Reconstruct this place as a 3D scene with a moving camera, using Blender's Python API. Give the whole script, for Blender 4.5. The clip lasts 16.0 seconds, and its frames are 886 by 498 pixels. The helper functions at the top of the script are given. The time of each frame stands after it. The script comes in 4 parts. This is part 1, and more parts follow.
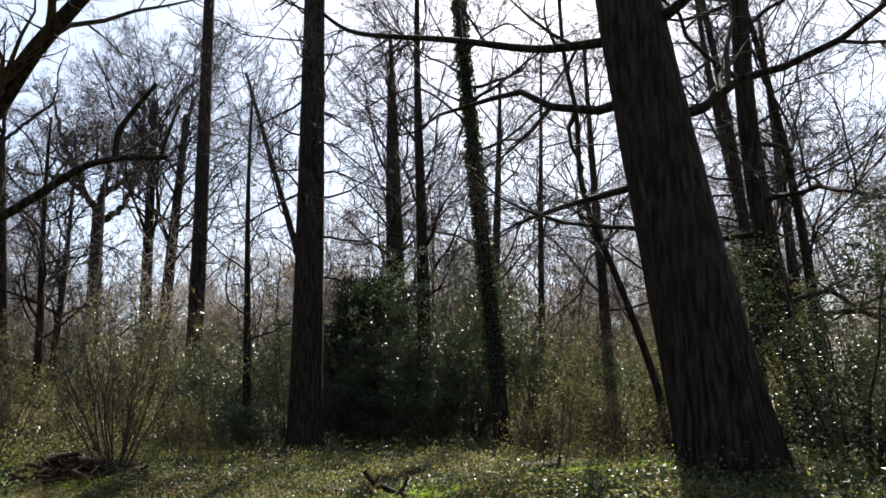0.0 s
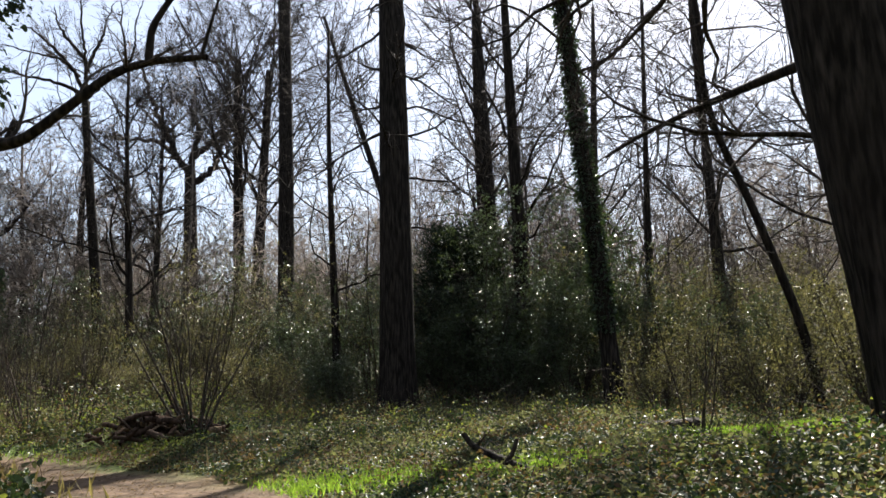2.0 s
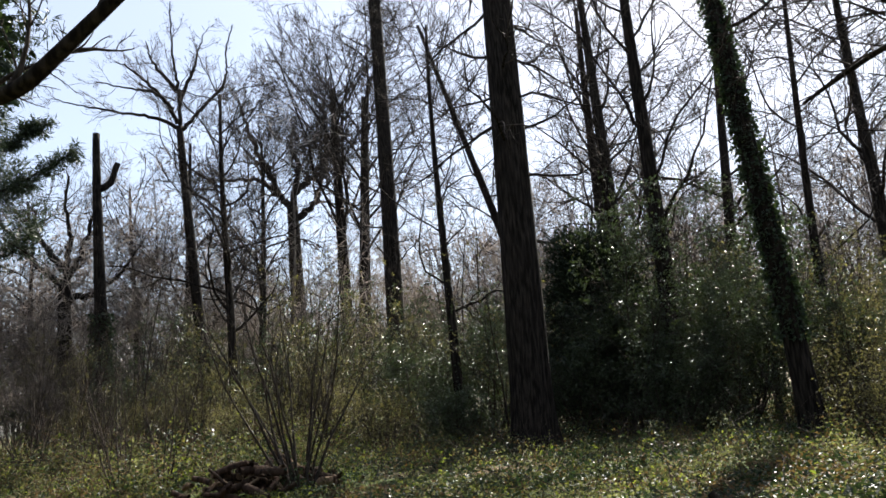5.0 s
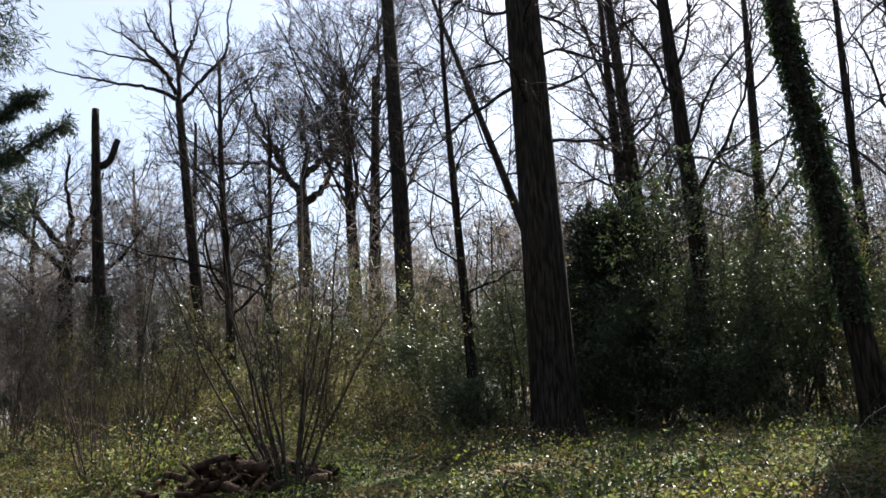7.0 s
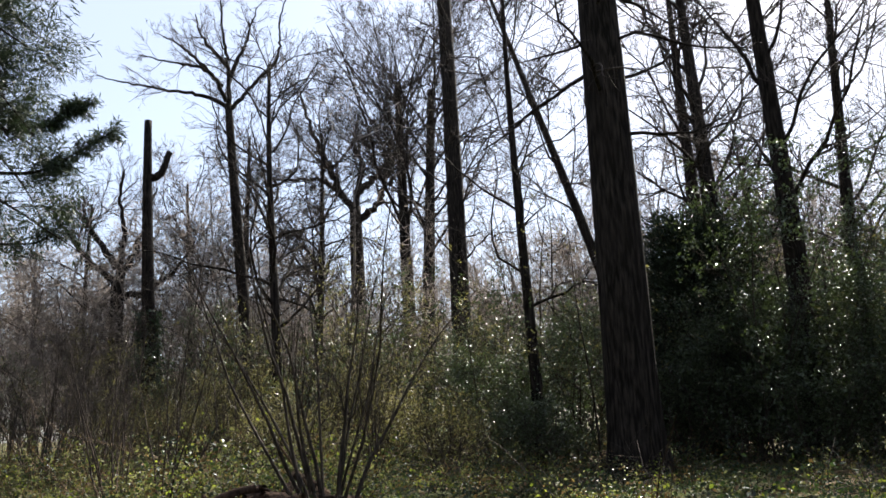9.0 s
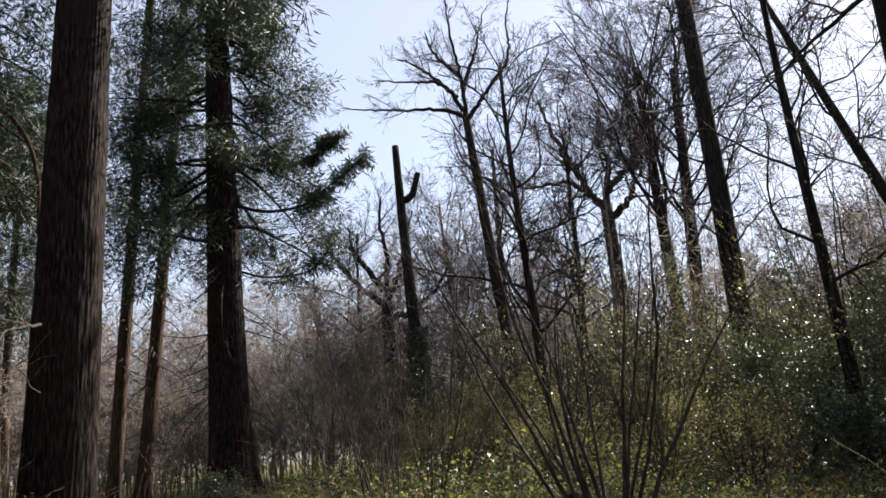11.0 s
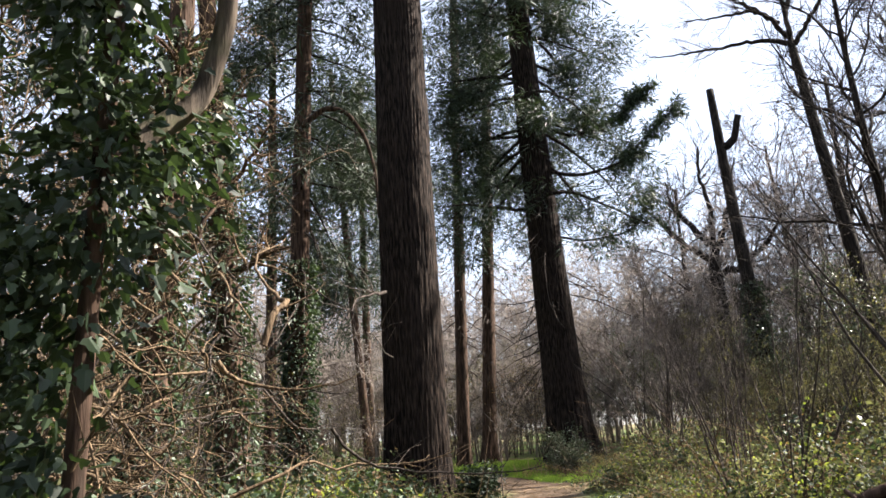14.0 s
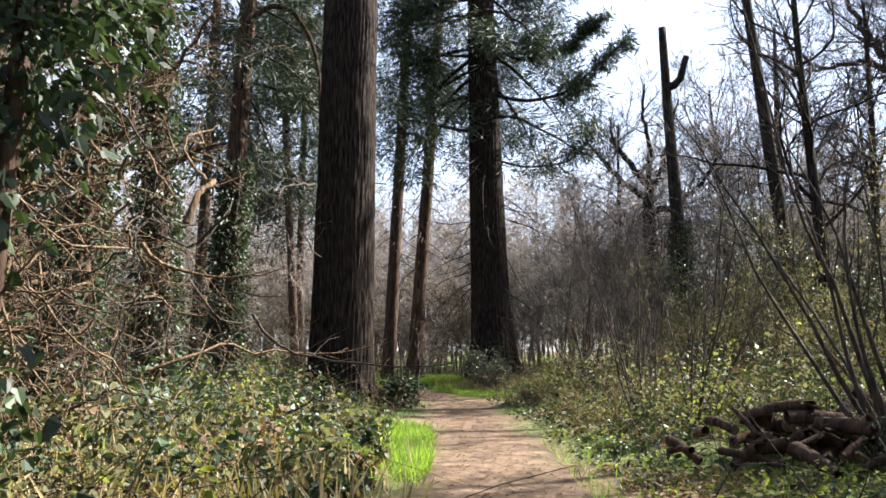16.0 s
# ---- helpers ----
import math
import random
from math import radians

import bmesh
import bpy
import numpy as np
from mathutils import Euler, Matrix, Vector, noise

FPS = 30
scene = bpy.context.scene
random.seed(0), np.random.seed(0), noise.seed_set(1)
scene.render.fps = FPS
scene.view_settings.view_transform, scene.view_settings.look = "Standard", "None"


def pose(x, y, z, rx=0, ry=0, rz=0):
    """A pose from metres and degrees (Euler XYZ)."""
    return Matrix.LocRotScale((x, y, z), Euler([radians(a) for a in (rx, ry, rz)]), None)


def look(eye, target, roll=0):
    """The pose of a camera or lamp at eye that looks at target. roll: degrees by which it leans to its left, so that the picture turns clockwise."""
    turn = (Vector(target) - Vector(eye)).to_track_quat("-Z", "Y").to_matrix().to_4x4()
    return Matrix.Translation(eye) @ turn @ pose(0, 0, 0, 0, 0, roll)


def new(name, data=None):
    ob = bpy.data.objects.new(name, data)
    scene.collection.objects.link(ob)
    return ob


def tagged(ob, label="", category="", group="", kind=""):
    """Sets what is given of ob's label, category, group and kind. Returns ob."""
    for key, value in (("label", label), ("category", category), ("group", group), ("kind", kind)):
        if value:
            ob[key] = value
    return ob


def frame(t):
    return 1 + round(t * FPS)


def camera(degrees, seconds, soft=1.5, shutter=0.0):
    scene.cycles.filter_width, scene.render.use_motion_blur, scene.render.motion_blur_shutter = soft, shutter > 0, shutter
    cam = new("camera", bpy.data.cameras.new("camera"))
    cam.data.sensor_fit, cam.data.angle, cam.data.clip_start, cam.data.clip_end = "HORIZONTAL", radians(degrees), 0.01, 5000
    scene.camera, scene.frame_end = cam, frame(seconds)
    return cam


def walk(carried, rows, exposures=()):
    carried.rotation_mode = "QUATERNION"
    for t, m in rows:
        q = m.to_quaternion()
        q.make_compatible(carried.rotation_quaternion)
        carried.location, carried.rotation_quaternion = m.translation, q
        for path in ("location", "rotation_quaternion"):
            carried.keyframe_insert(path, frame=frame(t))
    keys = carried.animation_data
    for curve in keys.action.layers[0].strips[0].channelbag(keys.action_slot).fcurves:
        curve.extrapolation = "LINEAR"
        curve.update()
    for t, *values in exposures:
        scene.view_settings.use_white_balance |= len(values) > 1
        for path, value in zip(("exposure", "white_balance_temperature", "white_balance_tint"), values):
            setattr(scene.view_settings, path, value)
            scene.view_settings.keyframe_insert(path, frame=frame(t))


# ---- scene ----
cam = camera(59.2, 16.0, 1.6)
METRES, EYE, TILT, LEAN, TURN = 12.0, 1.5, 12.0, 1.0, 0.0
ROWS = [
    (0.0, 0.0, 0.0, 0.0, 0.0, 0.0, 0.0),
    (0.5, -0.0051, 0.0412, -0.0074, 3.07, 0.29, 2.04),
    (1.0, -0.0123, 0.0967, -0.0225, 5.22, -0.0, 3.97),
    (1.5, -0.0118, 0.1368, -0.0342, 4.34, -1.14, 4.77),
    (2.0, -0.019, 0.1848, -0.0443, 6.57, -3.09, 2.2),
    (2.5, -0.032, 0.229, -0.0541, 7.08, -2.12, 2.66),
    (3.0, -0.0523, 0.2813, -0.0624, 12.16, -0.33, 4.71),
    (5.5, -0.1271, 0.4845, -0.1114, 14.38, -0.54, 6.29),
    (6.0, -0.1361, 0.5256, -0.1217, 15.32, -1.49, 6.07),
    (6.5, -0.1527, 0.5646, -0.1295, 15.19, -1.54, 5.69),
    (7.0, -0.1638, 0.6022, -0.1385, 14.86, -0.94, 5.87),
    (7.5, -0.1792, 0.6385, -0.1482, 13.74, -1.62, 6.05),
    (8.0, -0.1943, 0.6749, -0.1546, 12.37, -1.58, 5.48),
    (8.5, -0.2101, 0.7192, -0.164, 14.42, 0.24, 4.05),
    (9.0, -0.2269, 0.7548, -0.1708, 18.8, 1.14, 5.52),
    (11.5, -0.296, 0.8802, -0.1964, 42.37, 5.36, 11.9),
    (12.0, -0.3023, 0.8837, -0.1968, 47.07, 6.08, 12.71),
    (12.5, -0.3084, 0.8859, -0.1974, 52.51, 6.4, 14.22),
    (13.0, -0.3104, 0.8859, -0.1978, 56.74, 6.75, 14.88),
    (13.5, -0.3114, 0.8836, -0.1975, 59.65, 7.06, 14.96),
    (14.0, -0.3127, 0.8816, -0.1975, 61.81, 7.18, 13.97),
    (14.5, -0.3128, 0.8797, -0.1984, 63.51, 6.98, 13.15),
    (15.0, -0.3115, 0.8797, -0.2035, 63.58, 5.09, 12.28),
    (15.5, -0.3088, 0.8803, -0.2088, 60.73, 2.41, 11.54),
    (16.0, -0.3026, 0.8809, -0.2125, 56.96, 0.38, 9.64),
]
walk(cam, [(t, pose(0, 0, EYE, TILT, LEAN, TURN) @ pose(METRES * x, METRES * y, METRES * z, 90 + pitch, roll, yaw)) for t, x, y, z, yaw, pitch, roll in ROWS],
     exposures=[(0.0, 2.08, 6450, 10), (6.0, 2.05, 6350, 10), (8.5, 2.3, 6350, 11), (9.2, 2.12, 6400, 11), (11.5, 2.04, 6450, 14), (14.0, 2.74, 6450, 13), (16.0, 2.78, 6250, 12)])

# ---- light ----
SUN_AZ, SUN_EL = radians(11), radians(41)
world = bpy.data.worlds.new("sky")
scene.world = world
world.use_nodes = True
wn = world.node_tree
sky = wn.nodes.new("ShaderNodeTexSky")
sky.sky_type, sky.sun_disc = "NISHITA", False
sky.sun_elevation, sky.sun_rotation = SUN_EL, SUN_AZ
sky.air_density, sky.dust_density, sky.ozone_density = 1.0, 1.0, 1.5
bg = wn.nodes["Background"]
bg.inputs["Strength"].default_value = 0.049
veil = wn.nodes.new("ShaderNodeMix")  # thin even high haze over the blue
veil.data_type = "RGBA"
veil.inputs[0].default_value = 0.42
veil.inputs[7].default_value = (5.7, 5.9, 6.5, 1)
wn.links.new(sky.outputs["Color"], veil.inputs[6])
wn.links.new(veil.outputs[2], bg.inputs["Color"])
sun = new("sun", bpy.data.lights.new("sun", "SUN"))
sun.data.energy, sun.data.angle, sun.data.color = 5.0, radians(0.6), (1.0, 0.93, 0.82)
toward_sun = Vector((math.sin(SUN_AZ) * math.cos(SUN_EL), math.cos(SUN_AZ) * math.cos(SUN_EL), math.sin(SUN_EL)))
sun.matrix_world = look(toward_sun * 80, (0, 0, 0))


# ---- materials ----
def material(name):
    m = bpy.data.materials.new(name)
    m.use_nodes = True
    nt = m.node_tree
    return m, nt, nt.nodes["Principled BSDF"], nt.nodes["Material Output"]


def ramp(nt, fac, stops):
    r = nt.nodes.new("ShaderNodeValToRGB")
    while len(r.color_ramp.elements) < len(stops):
        r.color_ramp.elements.new(0.5)
    for e, (p, c) in zip(r.color_ramp.elements, stops):
        e.position, e.color = p, (*c, 1)
    nt.links.new(fac, r.inputs["Fac"])
    return r.outputs["Color"]


def noise_of(nt, scale, detail=4, stretch=(1, 1, 1)):
    co = nt.nodes.new("ShaderNodeTexCoord")
    mp = nt.nodes.new("ShaderNodeMapping")
    mp.inputs["Scale"].default_value = stretch
    n = nt.nodes.new("ShaderNodeTexNoise")
    n.inputs["Scale"].default_value, n.inputs["Detail"].default_value = scale, detail
    nt.links.new(co.outputs["Object"], mp.inputs["Vector"])
    nt.links.new(mp.outputs["Vector"], n.inputs["Vector"])
    return n.outputs["Fac"]


def bump(nt, bsdf, height, strength, distance):
    b = nt.nodes.new("ShaderNodeBump")
    b.inputs["Strength"].default_value, b.inputs["Distance"].default_value = strength, distance
    nt.links.new(height, b.inputs["Height"])
    nt.links.new(b.outputs["Normal"], bsdf.inputs["Normal"])


def mix(nt, a, b, fac, blend="MIX"):
    x = nt.nodes.new("ShaderNodeMix")
    x.data_type, x.blend_type = "RGBA", blend
    for sock, v in ((x.inputs[6], a), (x.inputs[7], b), (x.inputs[0], fac)):
        if isinstance(v, (tuple, float, int)):
            sock.default_value = (*v, 1) if isinstance(v, tuple) else v
        else:
            nt.links.new(v, sock)
    return x.outputs[2]


def bark(name, dark, light, moss=None, scale=5.0, rough=0.9):
    m, nt, p, _ = material(name)
    fine = noise_of(nt, scale, 8, (3.2, 3.2, 0.45))
    broad = noise_of(nt, 0.7, 3)
    col = ramp(nt, fine, ((0.40, dark), (0.74, light)))
    col = mix(nt, col, tuple(0.4 * c for c in light), ramp(nt, broad, ((0.45, (0, 0, 0)), (0.7, (0.6, 0.6, 0.6)))))
    if moss:
        col = mix(nt, col, moss, ramp(nt, noise_of(nt, 1.9, 5), ((0.52, (0, 0, 0)), (0.66, (0.8, 0.8, 0.8)))))
    nt.links.new(col, p.inputs["Base Color"])
    p.inputs["Roughness"].default_value = rough
    p.inputs["Specular IOR Level"].default_value = 0.06
    bump(nt, p, fine, 0.8, 0.04)
    return m


def leaf(name, dark, light, rough=0.35, through_light=0.35, spec=0.5, tint=(1.15, 1.2, 0.62)):
    m, nt, p, out = material(name)
    geo = nt.nodes.new("ShaderNodeNewGeometry")
    col = ramp(nt, geo.outputs["Random Per Island"], ((0.0, dark), (0.75, light), (1.0, tuple(1.25 * c for c in light))))
    col = mix(nt, col, tuple(0.75 * c for c in dark), ramp(nt, noise_of(nt, 0.8, 2), ((0.4, (0, 0, 0)), (0.7, (0.5, 0.5, 0.5)))))
    nt.links.new(col, p.inputs["Base Color"])
    p.inputs["Roughness"].default_value, p.inputs["Specular IOR Level"].default_value = rough, spec
    tr = nt.nodes.new("ShaderNodeBsdfTranslucent")
    glow = mix(nt, col, tint, 1.0, "MULTIPLY")
    nt.links.new(glow, tr.inputs["Color"])
    ms = nt.nodes.new("ShaderNodeMixShader")
    ms.inputs[0].default_value = through_light
    nt.links.new(p.outputs[0], ms.inputs[1])
    nt.links.new(tr.outputs[0], ms.inputs[2])
    nt.links.new(ms.outputs[0], out.inputs["Surface"])
    return m


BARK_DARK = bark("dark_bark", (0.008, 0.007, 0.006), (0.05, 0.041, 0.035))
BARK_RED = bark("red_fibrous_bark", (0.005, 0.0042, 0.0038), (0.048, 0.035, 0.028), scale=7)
BARK_GREY = bark("grey_bark", (0.045, 0.037, 0.03), (0.15, 0.12, 0.092), (0.07, 0.075, 0.04))
BARK_PINE = bark("pine_bark", (0.025, 0.018, 0.014), (0.11, 0.07, 0.05))
TWIG = bark("twig_bark", (0.03, 0.025, 0.022), (0.09, 0.074, 0.062), scale=9)
TWIG_PALE = bark("pale_dead_twig", (0.06, 0.042, 0.027), (0.19, 0.135, 0.084), scale=9)
# bark paled so that its colour stands in for distance haze
TWIG_HAZED = bark("hazed_far_bark", (0.14, 0.12, 0.105), (0.28, 0.24, 0.21), scale=2)
LOGWOOD = bark("cut_wood", (0.11, 0.075, 0.05), (0.30, 0.21, 0.135), scale=12)
HOLLY = leaf("holly_leaf", (0.024, 0.035, 0.019), (0.062, 0.084, 0.043), 0.40, 0.22, 0.42)
IVY = leaf("ivy_leaf", (0.014, 0.024, 0.014), (0.042, 0.066, 0.03), 0.5, 0.24, 0.3)
BRAMBLE = leaf("bramble_leaf", (0.044, 0.05, 0.027), (0.155, 0.158, 0.082), 0.62, 0.48, 0.15, (1.08, 1.12, 0.72))
SHRUB = leaf("olive_shrub_leaf", (0.045, 0.044, 0.025), (0.14, 0.125, 0.07), 0.46, 0.46, 0.35)
YEW = leaf("yew_needle", (0.011, 0.018, 0.011), (0.03, 0.043, 0.025), 0.6, 0.08, 0.2)
BRIGHT = leaf("fresh_leaf", (0.085, 0.115, 0.025), (0.19, 0.21, 0.055), 0.6, 0.5, 0.15)
DEADLEAF = leaf("dead_leaf", (0.06, 0.038, 0.022), (0.18, 0.12, 0.07), 0.7, 0.3, 0.2)
NEEDLE = leaf("conifer_needle", (0.014, 0.024, 0.015), (0.04, 0.058, 0.032), 0.55, 0.12, 0.25)
GRASS = leaf("grass_blade", (0.09, 0.15, 0.03), (0.21, 0.31, 0.055), 0.55, 0.5, 0.2)
# mauve-grey and see-through: air haze put into the far twigs' colour
FARTWIG_HAZED = leaf("hazed_far_twig", (0.13, 0.114, 0.104), (0.25, 0.22, 0.20), 0.9, 0.4, 0.1, (1.0, 0.98, 0.96))
STRAW = leaf("dry_grass", (0.15, 0.12, 0.065), (0.32, 0.26, 0.15), 0.7, 0.4, 0.2)


# ---- mesh helpers ----
rng = np.random.default_rng(7)


def unit(v):
    return v / np.maximum(np.linalg.norm(v, axis=-1, keepdims=True), 1e-9)


def mesh_of(name, verts, faces, mat, smooth=True):
    """A mesh from an array of vertices and an array of equal-sided faces."""
    verts, faces = np.asarray(verts, np.float32), np.asarray(faces, np.int32)
    me = bpy.data.meshes.new(name)
    me.vertices.add(len(verts))
    me.vertices.foreach_set("co", verts.ravel())
    n, k = faces.shape
    me.loops.add(n * k)
    me.loops.foreach_set("vertex_index", faces.ravel())
    me.polygons.add(n)
    me.polygons.foreach_set("loop_start", np.arange(0, n * k, k, dtype=np.int32))
    me.polygons.foreach_set("use_smooth", np.full(n, smooth))
    me.update(calc_edges=True)
    me.materials.append(mat)
    return me


def part(name, me, parent, label=""):
    ob = new(name, me)
    ob.parent = parent
    return tagged(ob, label)


def thing(name, place, label, category, group="", kind=""):
    ob = new(name)
    ob.location = place
    return tagged(ob, label, category, group, kind)


def tubes(P, R, sides):
    """Round tubes along N lines of K points each: vertices and quads."""
    N, K, _ = P.shape
    T = unit(np.gradient(P, axis=1))
    ref = np.where(np.abs(T[:, :1, 2:3]) < 0.8, np.array([0, 0, 1.0]), np.array([1.0, 0, 0]))
    U = unit(np.cross(T, np.broadcast_to(ref, T.shape)))
    V = np.cross(T, U)
    a = np.linspace(0, 2 * np.pi, sides, endpoint=False)
    ring = U[:, :, None] * np.cos(a)[:, None] + V[:, :, None] * np.sin(a)[:, None]
    verts = (P[:, :, None] + ring * R[:, :, None, None]).reshape(-1, 3)
    i = np.arange(N)[:, None, None] * K * sides
    k = np.arange(K - 1)[None, :, None] * sides
    s = np.arange(sides)[None, None]
    s2 = (s + 1) % sides
    quads = np.stack([i + k + s, i + k + s2, i + k + sides + s2, i + k + sides + s], -1).reshape(-1, 4)
    return verts, quads


def each(parent, name, P, R, sides, mat):
    """Every line as a part of its own."""
    for i in range(len(P)):
        part(name, mesh_of(name, *tubes(P[i:i + 1], R[i:i + 1], sides), mat), parent)


def joined(chunks):
    vs, fs, n = [], [], 0
    for v, f in chunks:
        vs.append(v)
        fs.append(f + n)
        n += len(v)
    return np.concatenate(vs), np.concatenate(fs)


def grow(start, way, length, r0, r1, K, wig, up=0.0, droop=0.0):
    pts, d = [start], unit(way)
    step = (length / (K - 1))[:, None]
    for k in range(K - 1):
        d = unit(d + wig * rng.normal(size=d.shape) + np.array([0, 0, up - droop * (1 - k / K)]))
        pts.append(pts[-1] + d * step)
    P = np.stack(pts, 1)
    w = np.linspace(0, 1, K)[None] ** 0.8
    return P, r0[:, None] * (1 - w) + r1[:, None] * w


def sprout(P, R, L, m, f0, f1, angle, ratio, thin=0.6):
    """m side shoots on each line: starts, directions, lengths, radii."""
    N, K, _ = P.shape
    f = rng.uniform(f0, f1, (N, m))
    x = f * (K - 1)
    i = np.minimum(x.astype(int), K - 2)
    w = (x - i)[..., None]
    n = np.arange(N)[:, None]
    S = P[n, i] * (1 - w) + P[n, i + 1] * w
    T = unit(P[n, i + 1] - P[n, i])
    side = unit(np.cross(T, rng.normal(size=T.shape)))
    a = angle * rng.uniform(0.6, 1.35, (N, m, 1))
    D = np.cos(a) * T + np.sin(a) * side
    ln = L[:, None] * ratio * (1.15 - 0.65 * f) * rng.uniform(0.6, 1.3, (N, m))
    rad = (R[n, i] * (1 - w[..., 0]) + R[n, i + 1] * w[..., 0]) * thin
    return S.reshape(-1, 3), D.reshape(-1, 3), ln.ravel(), rad.ravel()


def blades(centres, length, width, flat=0.0, fold=0.25, hang=0.0, ways=None):
    """Small folded leaves, four corners each, at the given points."""
    n = len(centres)
    d = rng.normal(size=(n, 3)) if ways is None else ways + 0.35 * rng.normal(size=(n, 3))
    d[:, 2] = d[:, 2] * (1 - flat) - hang
    d = unit(d)
    up = rng.normal(size=(n, 3)) * (1 - flat) + np.array([0, 0, 1.0]) * (0.2 + flat)
    s = unit(np.cross(d, up))
    nn = np.cross(s, d)
    L = (length * rng.uniform(0.6, 1.3, n))[:, None]
    W = (width * rng.uniform(0.7, 1.3, n))[:, None]
    mid = centres + d * L * 0.45
    v = np.stack([centres, mid + s * W * 0.5 + nn * W * fold, centres + d * L, mid - s * W * 0.5 + nn * W * fold], 1)
    return v.reshape(-1, 3), np.arange(n * 4).reshape(n, 4)


def outline_leaves(centres, size, shape, ways=None, hang=0.0, flat=0.3):
    """Leaves with a real outline: shape gives (along, across) round the edge, for a leaf one long."""
    n, k = len(centres), len(shape)
    d = rng.normal(size=(n, 3)) if ways is None else ways + 0.45 * rng.normal(size=(n, 3))
    d[:, 2] = d[:, 2] * (1 - flat) - hang
    d = unit(d)
    s = unit(np.cross(d, rng.normal(size=(n, 3)) * (1 - flat) + np.array([0, 0, 1.0]) * (0.2 + flat)))
    nn = np.cross(s, d)
    L = (size * rng.uniform(0.5, 1.25, n))[:, None, None]
    a = np.array(shape)
    v = centres[:, None] + L * (d[:, None] * a[None, :, :1] + s[:, None] * a[None, :, 1:] + nn[:, None] * (0.3 * np.abs(a[None, :, 1:]) - 0.12 * a[None, :, :1] ** 2))
    return v.reshape(-1, 3), np.arange(n * k).reshape(n, k)


IVY_SHAPE = ((0.0, 0.0), (-0.08, 0.22), (0.12, 0.48), (0.32, 0.28), (0.62, 0.3), (1.0, 0.0), (0.62, -0.3), (0.32, -0.28), (0.12, -0.48), (-0.08, -0.22))
OVAL_SHAPE = ((0.0, 0.0), (0.22, 0.27), (0.6, 0.25), (1.0, 0.0), (0.6, -0.25), (0.22, -0.27))


def split_leaves(v, f):
    """The four corners of each leaf as two triangles folded along the midrib."""
    return v, np.concatenate([f[:, [0, 1, 2]], f[:, [0, 2, 3]]])


# ---- ground ----
PATH = np.array([(3.0, -14), (1.2, -6), (0, 0), (-1.0, 3.6), (-2.2, 8.0), (-3.9, 11.2), (-6.5, 13.4), (-9.3, 15.1), (-12.5, 17.3), (-16.0, 19.3), (-19.5, 21.3), (-23.5, 23.6), (-27.5, 25.0), (-33, 25.3), (-42, 24), (-60, 20)])


def path_gap(x, y):
    """Metres from the middle of the path; and which side (plus: to the right of one who walks it)."""
    x, y = np.asarray(x, float), np.asarray(y, float)
    best, side = np.full(x.shape, 1e9), np.ones(x.shape)
    for (ax, ay), (bx, by) in zip(PATH[:-1], PATH[1:]):
        ux, uy = bx - ax, by - ay
        s = np.clip(((x - ax) * ux + (y - ay) * uy) / (ux * ux + uy * uy), 0, 1)
        dx, dy = x - ax - s * ux, y - ay - s * uy
        d = np.hypot(dx, dy)
        cr = ux * dy - uy * dx
        side = np.where(d < best, np.where(cr > 0, -1, 1), side)
        best = np.minimum(best, d)
    return best, side


def ground_z(x, y):
    x, y = np.asarray(x, float), np.asarray(y, float)
    d, side = path_gap(x, y)
    s = np.clip((d - 0.8) / 3.0, 0, 1)
    s = s * s * (3 - 2 * s)
    z = s * np.where(side > 0, 0.28, 0.22)
    z = z + 0.28 * np.exp(-((x - 3.5) ** 2 + (y - 10) ** 2) / 18)
    z = z + s * (0.09 * np.sin(x * 0.7 + 1.3 * np.sin(y * 0.31)) * np.cos(y * 0.53) + 0.04 * np.sin(2.3 * x + y) * np.sin(1.9 * y - x))
    z = z + 0.015 * np.sin(3.1 * x + 1.0) * np.sin(2.7 * y)
    far = np.clip((np.hypot(x + 8, y - 15) - 45) / 60, 0, 1)
    return z + far * 1.5


